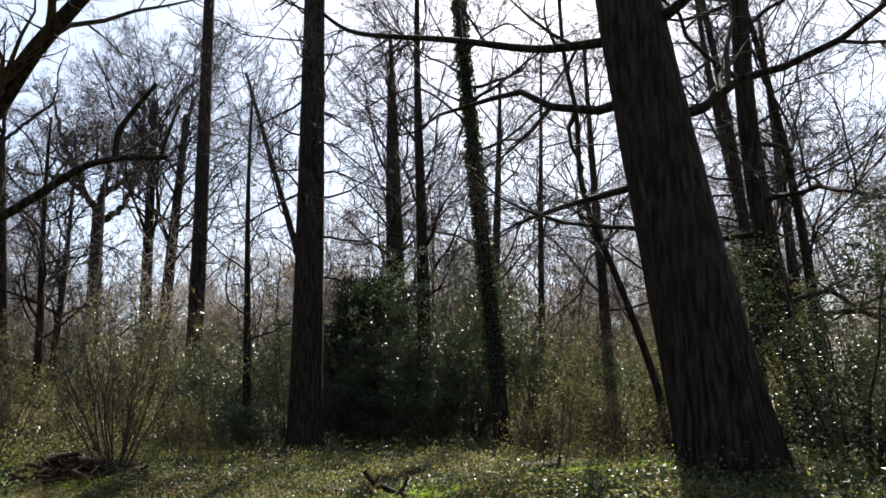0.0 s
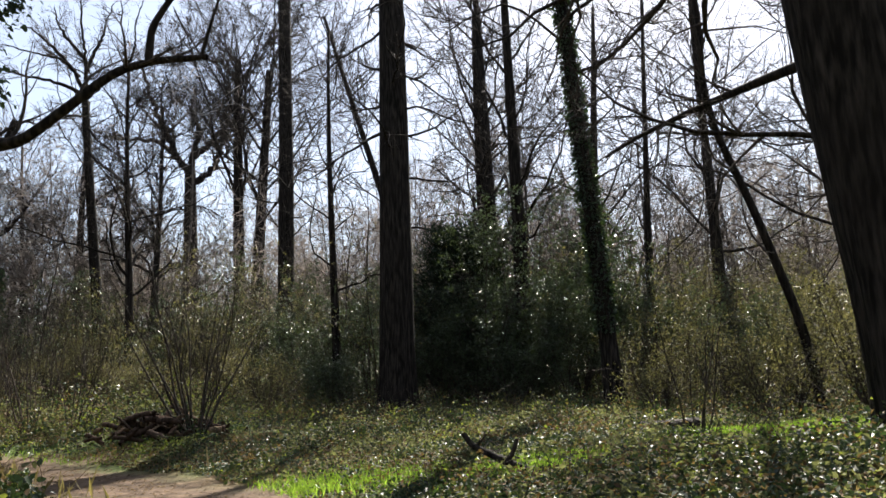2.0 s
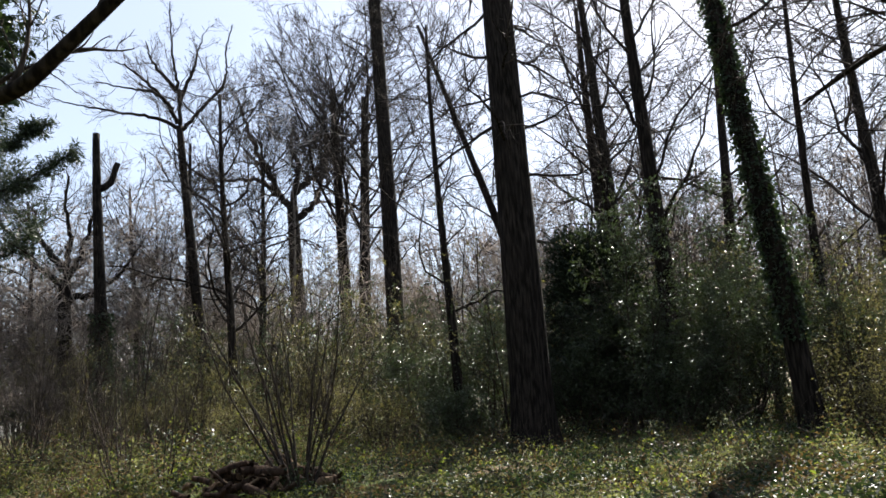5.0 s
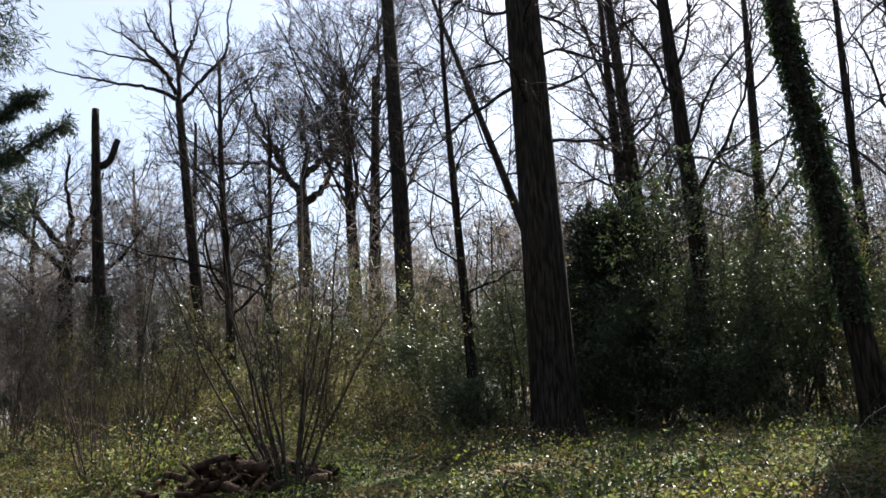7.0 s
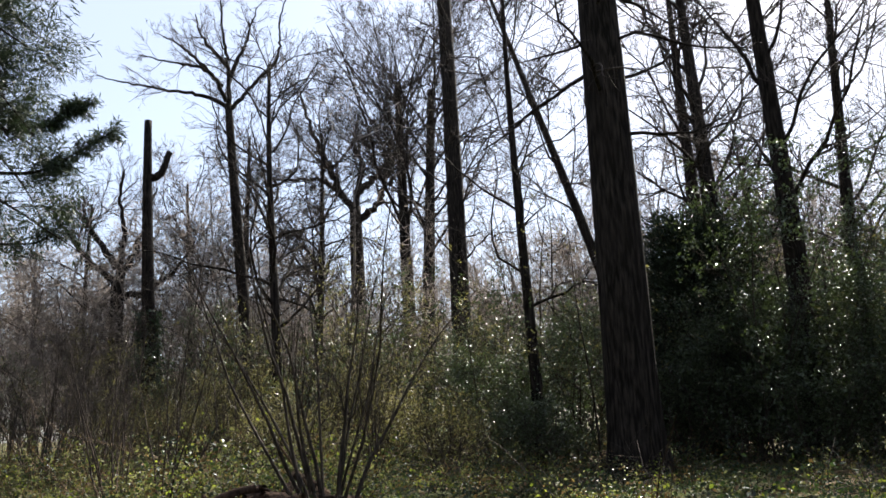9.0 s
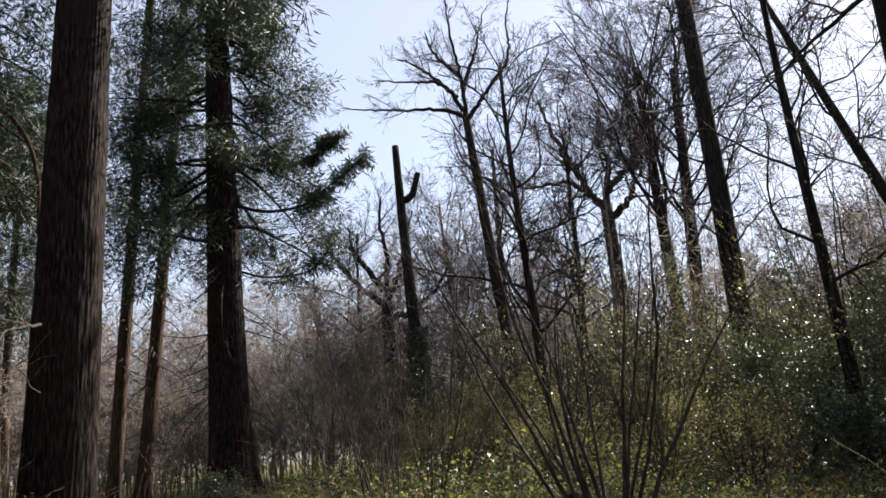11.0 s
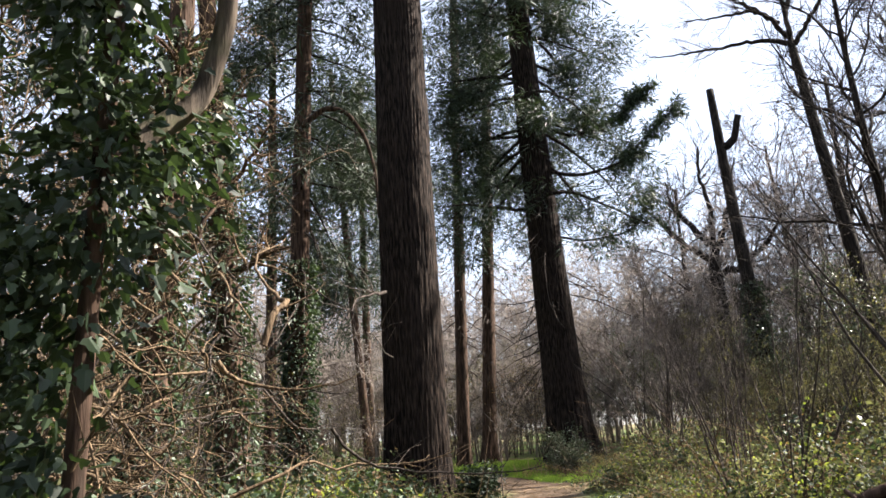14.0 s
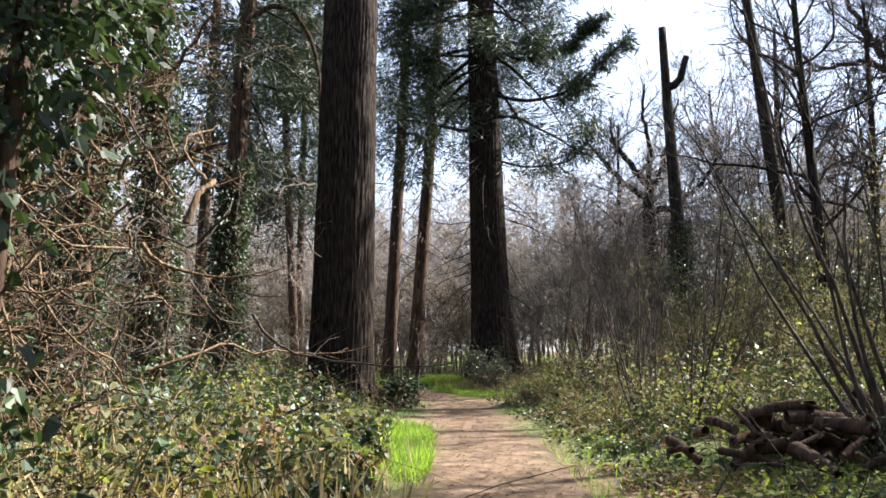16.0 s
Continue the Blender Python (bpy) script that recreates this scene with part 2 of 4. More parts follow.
def ground():
    m, nt, p, _ = material("forest_floor")
    n1, n2 = noise_of(nt, 6.0, 8), noise_of(nt, 0.35, 4)
    litter = ramp(nt, n1, ((0.3, (0.05, 0.035, 0.02)), (0.55, (0.12, 0.085, 0.045)), (0.75, (0.20, 0.15, 0.085))))
    green = ramp(nt, n1, ((0.3, (0.03, 0.05, 0.015)), (0.7, (0.09, 0.13, 0.03))))
    col = mix(nt, litter, green, ramp(nt, n2, ((0.42, (0, 0, 0)), (0.58, (1, 1, 1)))))
    soil = ramp(nt, noise_of(nt, 3.0, 9), ((0.3, (0.045, 0.031, 0.021)), (0.5, (0.095, 0.064, 0.042)), (0.72, (0.165, 0.115, 0.077))))
    at = nt.nodes.new("ShaderNodeAttribute")
    at.attribute_name = "trodden"
    col = mix(nt, col, soil, at.outputs["Fac"])
    nt.links.new(col, p.inputs["Base Color"])
    p.inputs["Roughness"].default_value = 0.95
    p.inputs["Specular IOR Level"].default_value = 0.15
    bump(nt, p, noise_of(nt, 14.0, 8), 0.8, 0.03)
    # fine near the walk, coarse to the horizon
    def axis(lo, hi, step, far):
        core = np.arange(lo, hi + 1e-6, step)
        out = np.geomspace(1, far, 14)
        return np.concatenate([lo - out[::-1] - step, core, hi + out + step])
    X, Y = axis(-44, 12, 0.4, 900), axis(-14, 44, 0.4, 900)
    gx, gy = np.meshgrid(X, Y, indexing="ij")
    gz = ground_z(gx, gy)
    nx, ny = gx.shape
    idx = np.arange(nx * ny).reshape(nx, ny)
    quads = np.stack([idx[:-1, :-1], idx[1:, :-1], idx[1:, 1:], idx[:-1, 1:]], -1).reshape(-1, 4)
    me = mesh_of("ground", np.stack([gx, gy, gz], -1).reshape(-1, 3), quads, m)
    d = path_gap(gx.ravel(), gy.ravel())[0]
    edge = 0.95 + 0.22 * np.sin(gx.ravel() * 1.3 + 2 * np.sin(gy.ravel() * 0.9)) + 0.1 * np.sin(gy.ravel() * 3.7)
    me.attributes.new("trodden", "FLOAT", "POINT").data.foreach_set("value", np.clip((edge + 0.15 - d) / 0.35, 0, 1).astype(np.float32))
    return tagged(new("ground", me), "leaf-strewn woodland ground with a trodden brown earth path", "ground", kind="structure")


ground()


# ---- trees ----
def trunk_mesh(name, height, r0, r1, lean, bend, mat, sides=28, rings=40, flare=0.5, flare_h=0.7, furrow=0.0, ridges=26):
    z = np.linspace(0, 1, rings) ** 1.25
    z[0] = -0.06 / max(height, 1)
    zz = z * height
    cx = lean[0] * zz + bend[0] * np.sin(z * 3.0 + bend[1]) - bend[0] * np.sin(bend[1])
    cy = lean[1] * zz + bend[0] * 0.6 * np.sin(z * 4.1 + bend[1] * 2) - bend[0] * 0.6 * np.sin(bend[1] * 2)
    a = np.linspace(0, 2 * np.pi, sides, endpoint=False)
    rad = r0 + (r1 - r0) * np.clip(z, 0, 1)
    flar = flare * np.exp(-np.maximum(zz, 0) / flare_h)
    lob = 0.6 + 0.4 * np.sin(5 * a + bend[1] * 9) + 0.2 * np.sin(9 * a)
    r = rad[:, None] * (1 + flar[:, None] * lob[None])
    if furrow:
        ph = 1.2 * np.sin(zz[:, None] * 1.7 + 3 * np.sin(a)[None]) + 0.8 * np.sin(zz[:, None] * 4.1 + a[None] * 5)
        r = r * (1 + furrow * (np.abs(np.sin(a[None] * ridges / 2 + ph)) - 0.6) + furrow * 0.5 * rng.normal(size=r.shape) * 0.5)
    else:
        r = r * (1 + 0.02 * rng.normal(size=r.shape))
    v = np.stack([cx[:, None] + r * np.cos(a), cy[:, None] + r * np.sin(a), np.broadcast_to(zz[:, None], r.shape)], -1)
    k = np.arange(rings - 1)[:, None] * sides
    s = np.arange(sides)[None]
    s2 = (s + 1) % sides
    quads = np.stack([k + s, k + s2, k + sides + s2, k + sides + s], -1).reshape(-1, 4)
    cap = np.array([[(rings - 1) * sides + i, (rings - 1) * sides + (i + 1) % sides, (rings - 1) * sides + (sides - i - 2) % sides, (rings - 1) * sides + (sides - i - 1) % sides] for i in range(sides // 2 - 1)])
    line = np.stack([cx, cy, zz], -1)
    return mesh_of(name, v.reshape(-1, 3), np.concatenate([quads, cap]), mat), line, rad


def on_line(line, rad, zs):
    return (np.stack([np.interp(zs, line[:, 2], line[:, i]) for i in range(3)], -1), np.interp(zs, line[:, 2], rad))


def crown(line, rad, z0, z1, limbs, reach, rise=0.5, wig=0.2, fine=(8, 6, 4), thick=0.45, up=0.025, skew=None, tip=0.004):
    """Limbs, branches and twigs of a leafless crown: three lists of tubes, and the twig ends."""
    zs = np.linspace(z0, z1, limbs) + rng.uniform(-0.3, 0.3, limbs) * (z1 - z0) / max(limbs, 2)
    S, rr = on_line(line, rad, zs)
    a = np.arange(limbs) * 2.4 + rng.uniform(-0.5, 0.5, limbs)
    h = (zs - z0) / max(z1 - z0, 0.1)
    D = np.stack([np.cos(a), np.sin(a), rise + 0.55 * h + rng.uniform(-0.2, 0.2, limbs)], -1)
    if skew is not None:
        D = D + np.array(skew)
    L = reach * (1.0 - 0.35 * h) * rng.uniform(0.75, 1.2, limbs)
    P1, R1 = grow(S, D, L, np.maximum(rr * thick, 0.022) * rng.uniform(0.7, 1.1, limbs), np.full(limbs, tip * 3), 9, wig, up)
    out = [(P1, R1, 6)]
    P, R, LL = P1, R1, L
    ratios, angles = (0.55, 0.5, 0.5, 0.4), (0.8, 0.8, 0.75, 0.7)
    for lev, m in enumerate(fine):
        S, D, L2, r2 = sprout(P, R, LL, m, 0.18 if lev == 0 else 0.12, 1.0, angles[lev], ratios[lev], 0.7)
        K = 2 if lev == len(fine) - 1 and lev > 1 else (7, 4, 3)[min(lev, 2)]
        r2 = np.maximum(r2, tip * 1.3)
        P, R = grow(S, D, L2, r2, np.full(len(L2), tip), K, wig * 1.1, up)
        LL = L2
        out.append((P, R, (5, 3, 3, 3)[lev]))
    return out


def put_crown(tree, levels, mat_limb=None, mat_twig=None, label=""):
    P, R, s = levels[0]
    for i in range(len(P)):
        part("limb", mesh_of("limb", *tubes(P[i:i + 1], R[i:i + 1], s), mat_limb or BARK_DARK), tree)
    tagged(part("twig_mass", mesh_of("twig_mass", *joined([tubes(P, R, s) for P, R, s in levels[1:]]), mat_twig or TWIG), tree, label), kind="stuff")


def bare_tree(x, y, height, d0, d1, lean, label, z0=0.45, limbs=16, reach=5.0, name="leafless_tree", mat=None, fine=(8, 6, 4), bendy=0.15, furrow=0.0, sides=24, rise=0.6, group="", skew=None, z1=0.98, flare=0.45, tip=0.005, wig=0.2, thick=0.34, twig=None, up=0.025):
    t = thing(name, (x, y, float(ground_z(x, y))), label, "tree", group)
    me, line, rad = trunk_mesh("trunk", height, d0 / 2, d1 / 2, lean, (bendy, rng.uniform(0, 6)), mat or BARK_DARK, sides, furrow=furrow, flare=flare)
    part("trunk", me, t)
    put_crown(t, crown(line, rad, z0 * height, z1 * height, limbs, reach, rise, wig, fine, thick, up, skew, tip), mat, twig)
    return t, line, rad


def ivy_on(tree, line, rad, z0, z1, n, spread, size, mat=None):
    zs = rng.uniform(z0, z1, n)
    C, r = on_line(line, rad, zs)
    a = rng.uniform(0, 2 * np.pi, n)
    q = r + np.abs(rng.normal(0, spread, n)) * (0.5 + 0.5 * np.sin(3 * a + zs * 1.3) ** 2)
    C = C + np.stack([np.cos(a) * q, np.sin(a) * q, np.zeros(n)], -1)
    ways = np.stack([np.cos(a), np.sin(a), np.full(n, -0.6)], -1)
    part("ivy", mesh_of("ivy", *split_leaves(*blades(C, size, size * 0.9, hang=0.2, ways=ways)), mat or IVY, False), tree, "glossy dark green ivy leaves")["kind"] = "stuff"


def bush(x, y, height, radius, n, mat, label, name="holly_bush", size=0.07, stems=9, category="bush", group=""):
    """An evergreen bush: stems from one base and leaves on lumpy shells about their shoots."""
    b = thing(name, (x, y, float(ground_z(x, y)) - 0.03), label, category, group)
    k = stems
    a = rng.uniform(0, 6.283, k)
    D = np.stack([np.cos(a) * 0.45, np.sin(a) * 0.45, np.ones(k)], -1)
    P, R = grow(np.stack([np.cos(a) * 0.15, np.sin(a) * 0.15, np.zeros(k)], -1), D, height * rng.uniform(0.6, 1.0, k), np.full(k, 0.03), np.full(k, 0.006), 7, 0.12, 0.1)
    L = np.full(k, height * 0.8)
    S, D2, L2, r2 = sprout(P, R, L, 7, 0.1, 1.0, 1.0, radius / height * 0.9, 0.5)
    P2, R2 = grow(S, D2, L2, np.maximum(r2, 0.006), np.full(len(L2), 0.003), 5, 0.2, 0.02)
    S, D3, L3, r3 = sprout(P2, R2, L2, 5, 0.2, 1.0, 0.8, 0.5, 0.6)
    P3, R3 = grow(S, D3, L3, np.maximum(r3, 0.004), np.full(len(L3), 0.002), 2, 0.2)
    each(b, "stem", P, R, 5, TWIG)
    part("twig_mass", mesh_of("twig_mass", *joined([tubes(P2, R2, 3), tubes(P3, R3, 3)]), TWIG), b)["kind"] = "stuff"
    pts = np.concatenate([P2[:, 1:].reshape(-1, 3), P3.reshape(-1, 3), P3[:, 1:].reshape(-1, 3)])
    C = pts[rng.integers(0, len(pts), n)] + rng.normal(0, 0.11, (n, 3))
    C[:, 2] = np.maximum(C[:, 2], 0.05)
    part("foliage", mesh_of("foliage", *split_leaves(*blades(C, size, size * 0.5, flat=0.35)), mat, False), b)["kind"] = "stuff"
    return b


def coppice(x, y, height, n, spread, label, mat=None, twigs=6, r=0.02, lean=(0, 0), name="hazel_clump", group=""):
    b = thing(name, (x, y, float(ground_z(x, y)) - 0.03), label, "shrub", group)
    a = rng.uniform(0, 6.283, n)
    q = rng.uniform(0.3, 1.0, n)
    S = np.stack([np.cos(a) * 0.18 * q, np.sin(a) * 0.18 * q, np.zeros(n)], -1)
    D = np.stack([np.cos(a) * spread * q + lean[0], np.sin(a) * spread * q + lean[1], np.ones(n)], -1)
    L = height * rng.uniform(0.55, 1.0, n)
    P, R = grow(S, D, L, r * rng.uniform(0.6, 1.2, n), np.full(n, 0.004), 9, 0.07)
    each(b, "stem", P, R, 6, mat or TWIG)
    S, D, L2, r2 = sprout(P, R, L, twigs, 0.3, 1.0, 0.55, 0.3, 0.55)
    P2, R2 = grow(S, D, L2, np.maximum(r2, 0.004), np.full(len(L2), 0.002), 5, 0.12, 0.03)
    S, D, L3, r3 = sprout(P2, R2, L2, 4, 0.2, 1.0, 0.6, 0.4, 0.6)
    P3, R3 = grow(S, D, L3, np.maximum(r3, 0.003), np.full(len(L3), 0.0015), 4, 0.12)
    part("twig_mass", mesh_of("twig_mass", *joined([tubes(P2, R2, 4), tubes(P3, R3, 3)]), TWIG), b)["kind"] = "stuff"
    return b


def conifer(x, y, height, d0, d1, lean, label, z0, limbs, reach, name, mat, sprays, spray, dead=0, furrow=0.0, sides=28, droop=0.12, flare=0.5, skew=None, clump=0.5, flare_h=0.7, group=""):
    t = thing(name, (x, y, float(ground_z(x, y))), label, "tree", group)
    me, line, rad = trunk_mesh("trunk", height, d0 / 2, d1 / 2, lean, (0.08, rng.uniform(0, 6)), mat, sides, 60, flare, flare_h, furrow, int(sides * 0.25))
    part("trunk", me, t)
    zs = rng.uniform(z0, height * 0.97, limbs)
    S, rr = on_line(line, rad, zs)
    a = rng.uniform(0, 6.283, limbs)
    h = (zs - z0) / (height - z0)
    D = np.stack([np.cos(a), np.sin(a), rng.uniform(-0.3, 0.2, limbs)], -1)
    if skew is not None:
        D = D + np.array(skew)
    L = reach * (1.05 - 0.6 * h) * rng.uniform(0.6, 1.15, limbs)
    P, R = grow(S, D, L, np.maximum(rr * 0.16, 0.03), np.full(limbs, 0.01), 9, 0.1, 0.09, droop * 2)
    S, D2, L2, r2 = sprout(P, R, L, 9, 0.25, 1.0, 0.8, 0.38, 0.5)
    P2, R2 = grow(S, D2, L2, np.maximum(r2, 0.01), np.full(len(L2), 0.005), 5, 0.15, 0.06)
    each(t, "branch", P, R, 6, BARK_DARK)
    part("twig_mass", mesh_of("twig_mass", *tubes(P2, R2, 3), BARK_DARK), t)["kind"] = "stuff"
    pts = np.concatenate([P[:, 5:].reshape(-1, 3), P2[:, 1:].reshape(-1, 3), P2[:, 2:].reshape(-1, 3)])
    at = rng.integers(0, len(pts), sprays // 22)
    heart = pts[at] + rng.normal(0, 1, (len(at), 3)) * clump * np.array([0.3, 0.3, 0.2])
    C = np.repeat(heart, 22, 0) + rng.normal(0, 1, (len(at) * 22, 3)) * np.array([0.16, 0.16, 0.11]) * (0.5 + clump)
    ways = unit(C - np.repeat(heart, 22, 0)) + np.array([0, 0, -0.35])
    part("foliage", mesh_of("foliage", *split_leaves(*blades(C, spray * 1.0, spray * 0.11, ways=ways)), NEEDLE, False), t, "dark green needle sprays")["kind"] = "stuff"
    if dead:
        zs = rng.uniform(z0 * 0.35, z0 * 1.15, dead)
        S, rr = on_line(line, rad, zs)
        a = rng.uniform(0, 6.283, dead)
        P, R = grow(S, np.stack([np.cos(a), np.sin(a), np.full(dead, -0.25)], -1), reach * rng.uniform(0.25, 0.75, dead), np.full(dead, 0.035), np.full(dead, 0.006), 9, 0.1, 0.1, 0.25)
        S, D2, L2, r2 = sprout(P, R, np.full(dead, reach * 0.5), 5, 0.2, 1.0, 0.8, 0.3, 0.5)
        P2, R2 = grow(S, D2, L2, np.maximum(r2, 0.006), np.full(len(L2), 0.004), 5, 0.2)
        each(t, "dead_branch", P, R, 5, TWIG)
        part("dead_twig_mass", mesh_of("dead_twig_mass", *tubes(P2, R2, 3), TWIG), t, "bare grey dead twigs")["kind"] = "stuff"
    return t, line, rad


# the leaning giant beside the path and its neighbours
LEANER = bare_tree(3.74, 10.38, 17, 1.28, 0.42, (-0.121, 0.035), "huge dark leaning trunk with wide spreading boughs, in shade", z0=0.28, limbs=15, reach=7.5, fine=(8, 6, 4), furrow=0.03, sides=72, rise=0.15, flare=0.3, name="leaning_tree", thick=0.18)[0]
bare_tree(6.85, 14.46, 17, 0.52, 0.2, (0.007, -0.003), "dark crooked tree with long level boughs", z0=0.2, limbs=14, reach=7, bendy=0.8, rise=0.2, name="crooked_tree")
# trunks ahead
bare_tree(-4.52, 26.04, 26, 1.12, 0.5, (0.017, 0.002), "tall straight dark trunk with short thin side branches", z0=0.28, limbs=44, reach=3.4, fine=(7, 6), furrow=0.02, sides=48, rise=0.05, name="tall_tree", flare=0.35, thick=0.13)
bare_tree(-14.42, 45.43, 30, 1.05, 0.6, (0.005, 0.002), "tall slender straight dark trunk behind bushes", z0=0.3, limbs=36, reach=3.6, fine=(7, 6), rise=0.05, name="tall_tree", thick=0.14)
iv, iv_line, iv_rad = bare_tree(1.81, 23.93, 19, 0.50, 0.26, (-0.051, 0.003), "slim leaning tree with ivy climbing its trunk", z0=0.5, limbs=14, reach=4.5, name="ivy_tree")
ivy_on(iv, iv_line, iv_rad, 2.0, 15.0, 5000, 0.07, 0.10)
bare_tree(-0.71, 29.99, 20, 0.62, 0.16, (0.032, 0.0), "dark bare tree with upswept branches", z0=0.3, limbs=18, reach=5.5, bendy=0.35, rise=0.8)
bare_tree(-2.28, 41.94, 23, 0.95, 0.22, (-0.018, -0.001), "tall bare tree behind the holly", z0=0.3, limbs=18, reach=7.5, rise=0.9, tip=0.007)
bare_tree(-7.09, 28.81, 14, 0.34, 0.08, (0.023, 0.005), "slender dark bare sapling among hollies", z0=0.3, limbs=16, reach=3.8, fine=(7, 6), bendy=0.3, rise=0.8)
bare_tree(-4.94, 41.44, 20, 0.6, 0.16, (-0.272, -0.052), "slanting bare tree behind the tall trunk", z0=0.4, limbs=13, reach=5.5, fine=(7, 6, 3), rise=0.8, tip=0.006)
bare_tree(-2.67, 45.41, 22, 0.9, 0.2, (-0.007, 0.0), "bare tree with upright limbs", z0=0.3, limbs=16, reach=8, rise=0.9, tip=0.007)
bare_tree(2.8, 46.0, 22, 0.8, 0.18, (0.04, 0.0), "bare tree with a wide twiggy crown", z0=0.3, limbs=16, reach=8, rise=0.8, tip=0.007)
bare_tree(8.5, 40.0, 21, 0.7, 0.18, (0.0, 0.0), "bare tree with a wide twiggy crown", z0=0.3, limbs=16, reach=7.5, rise=0.8, tip=0.007)
bare_tree(9.6, 24.0, 17, 0.45, 0.14, (-0.03, 0.0), "dark bare tree with wide crooked boughs", z0=0.22, limbs=18, reach=7, rise=0.35, tip=0.005, bendy=0.5)
bare_tree(12.5, 29.0, 19, 0.6, 0.16, (-0.04, 0.0), "dark bare tree with wide crooked boughs", z0=0.22, limbs=18, reach=8, rise=0.4, tip=0.006, bendy=0.5)
bare_tree(9.0, 18.5, 14, 0.3, 0.08, (-0.1, 0.0), "thin leaning bare tree beside hollies", z0=0.2, limbs=16, reach=5, rise=0.5, tip=0.004, bendy=0.6)
bare_tree(17.0, 37.0, 21, 0.7, 0.16, (0.0, 0.0), "bare tree with a wide twiggy crown", z0=0.25, limbs=16, reach=9, rise=0.6, tip=0.008)
bare_tree(4.2, 33.0, 17, 0.36, 0.1, (0.02, 0.0), "slim bare tree among the hollies", z0=0.3, limbs=11, reach=5, rise=0.8, tip=0.005, fine=(6, 4))
for x, y, h, ln in ((-23.09, 61.43, 27, (-0.028, -0.011)), (-21.6, 59.76, 25.5, (0.03, 0.012))):
    bare_tree(x, y, h, 1.15, 0.5, ln, "tall bare tree with a dense fan of ascending twigs", z0=0.5, z1=0.99, limbs=17, reach=14, fine=(9, 7, 5), tip=0.010, rise=1.15, thick=0.34, up=0.05, wig=0.13, name="fan_tree")
bare_tree(-16.24, 31.51, 14, 0.40, 0.10, (0.026, 0.015), "thin dark bare tree in scrub", z0=0.32, limbs=26, reach=4.2, fine=(7, 6, 3), bendy=0.4, rise=0.7, thick=0.5)
bare_tree(-26.0, 52.0, 20, 0.6, 0.15, (0.02, 0.0), "slim bare tree in the far scrub", z0=0.3, limbs=24, reach=6.5, fine=(7, 6, 3), rise=0.8, tip=0.009, thick=0.5)
bare_tree(-33.0, 55.0, 22, 0.8, 0.18, (0.0, 0.0), "bare tree with a twiggy crown", z0=0.35, limbs=16, reach=8, fine=(8, 6, 3), rise=0.9, tip=0.009)

for x, y, h in ((-37.5, 55.0, 19), (-42.4, 50.5, 17)):
    bare_tree(x, y, h, 0.55, 0.14, (0.01, 0.0), "bare tree with a reddish twiggy crown", z0=0.28, limbs=18, reach=6.5, fine=(8, 6, 3), rise=0.75, tip=0.008, bendy=0.4, thick=0.45)


def stub_tree(x, y):
    t = thing("lopped_tree", (x, y, float(ground_z(x, y))), "lopped bare trunk with one short side prong, ivy at its foot", "tree")
    me, line, rad = trunk_mesh("trunk", 17.8, 0.42, 0.19, (-0.017, -0.014), (0.15, 1.0), BARK_DARK, 24, flare=0.4, flare_h=3.0)
    part("trunk", me, t)
    S, _ = on_line(line, rad, np.array([14.5]))
    P = S + np.array([(0, 0, 0), (0.32, 0.24, 0.12), (0.55, 0.42, 0.4), (0.68, 0.5, 0.85), (0.78, 0.56, 1.3), (0.86, 0.62, 1.55)])
    part("prong", mesh_of("prong", *tubes(P[None], np.array([[0.24, 0.21, 0.19, 0.17, 0.17, 0.16]]), 12), BARK_DARK), t)
    ivy_on(t, line, rad, 0.5, 7.5, 3500, 0.22, 0.14)


stub_tree(-29.59, 41.67)

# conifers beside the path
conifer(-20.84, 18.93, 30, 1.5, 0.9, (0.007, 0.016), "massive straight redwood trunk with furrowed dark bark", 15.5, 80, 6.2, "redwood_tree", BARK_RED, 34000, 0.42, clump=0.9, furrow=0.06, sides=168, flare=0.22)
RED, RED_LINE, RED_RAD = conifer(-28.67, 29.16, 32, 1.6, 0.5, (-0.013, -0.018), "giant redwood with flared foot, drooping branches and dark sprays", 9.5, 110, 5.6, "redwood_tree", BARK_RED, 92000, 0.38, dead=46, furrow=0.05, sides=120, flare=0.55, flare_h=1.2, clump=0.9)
conifer(-35.26, 28.08, 27, 0.6, 0.35, (0.023, 0.041), "thin straight pine with a high crown", 11, 40, 3.2, "pine_tree", BARK_PINE, 9000, 0.4, dead=26, clump=1.0)
conifer(-36.41, 30.10, 27, 0.7, 0.35, (0.034, 0.057), "thin straight pine with a high crown", 11, 40, 3.2, "pine_tree", BARK_PINE, 9000, 0.4, dead=26, clump=1.0)
pd, pd_line, pd_rad = conifer(-24.71, 17.20, 22, 0.62, 0.35, (0.011, 0.035), "pine with ivy on its lower trunk and level branches", 8.5, 34, 4.2, "pine_tree", BARK_PINE, 13000, 0.36, dead=20, clump=1.0)
ivy_on(pd, pd_line, pd_rad, 0.3, 6.5, 4500, 0.22, 0.11)
conifer(-45.38, 27.69, 24, 0.5, 0.3, (-0.021, -0.053), "distant pine with dark clumped crown", 9, 36, 4.5, "pine_tree", BARK_PINE, 14000, 0.55, clump=1.3, group="distant pines")
conifer(-47.19, 28.53, 24, 0.5, 0.3, (0.004, 0.009), "distant pine with dark clumped crown", 9, 36, 4.5, "pine_tree", BARK_PINE, 14000, 0.55, clump=1.3, group="distant pines")

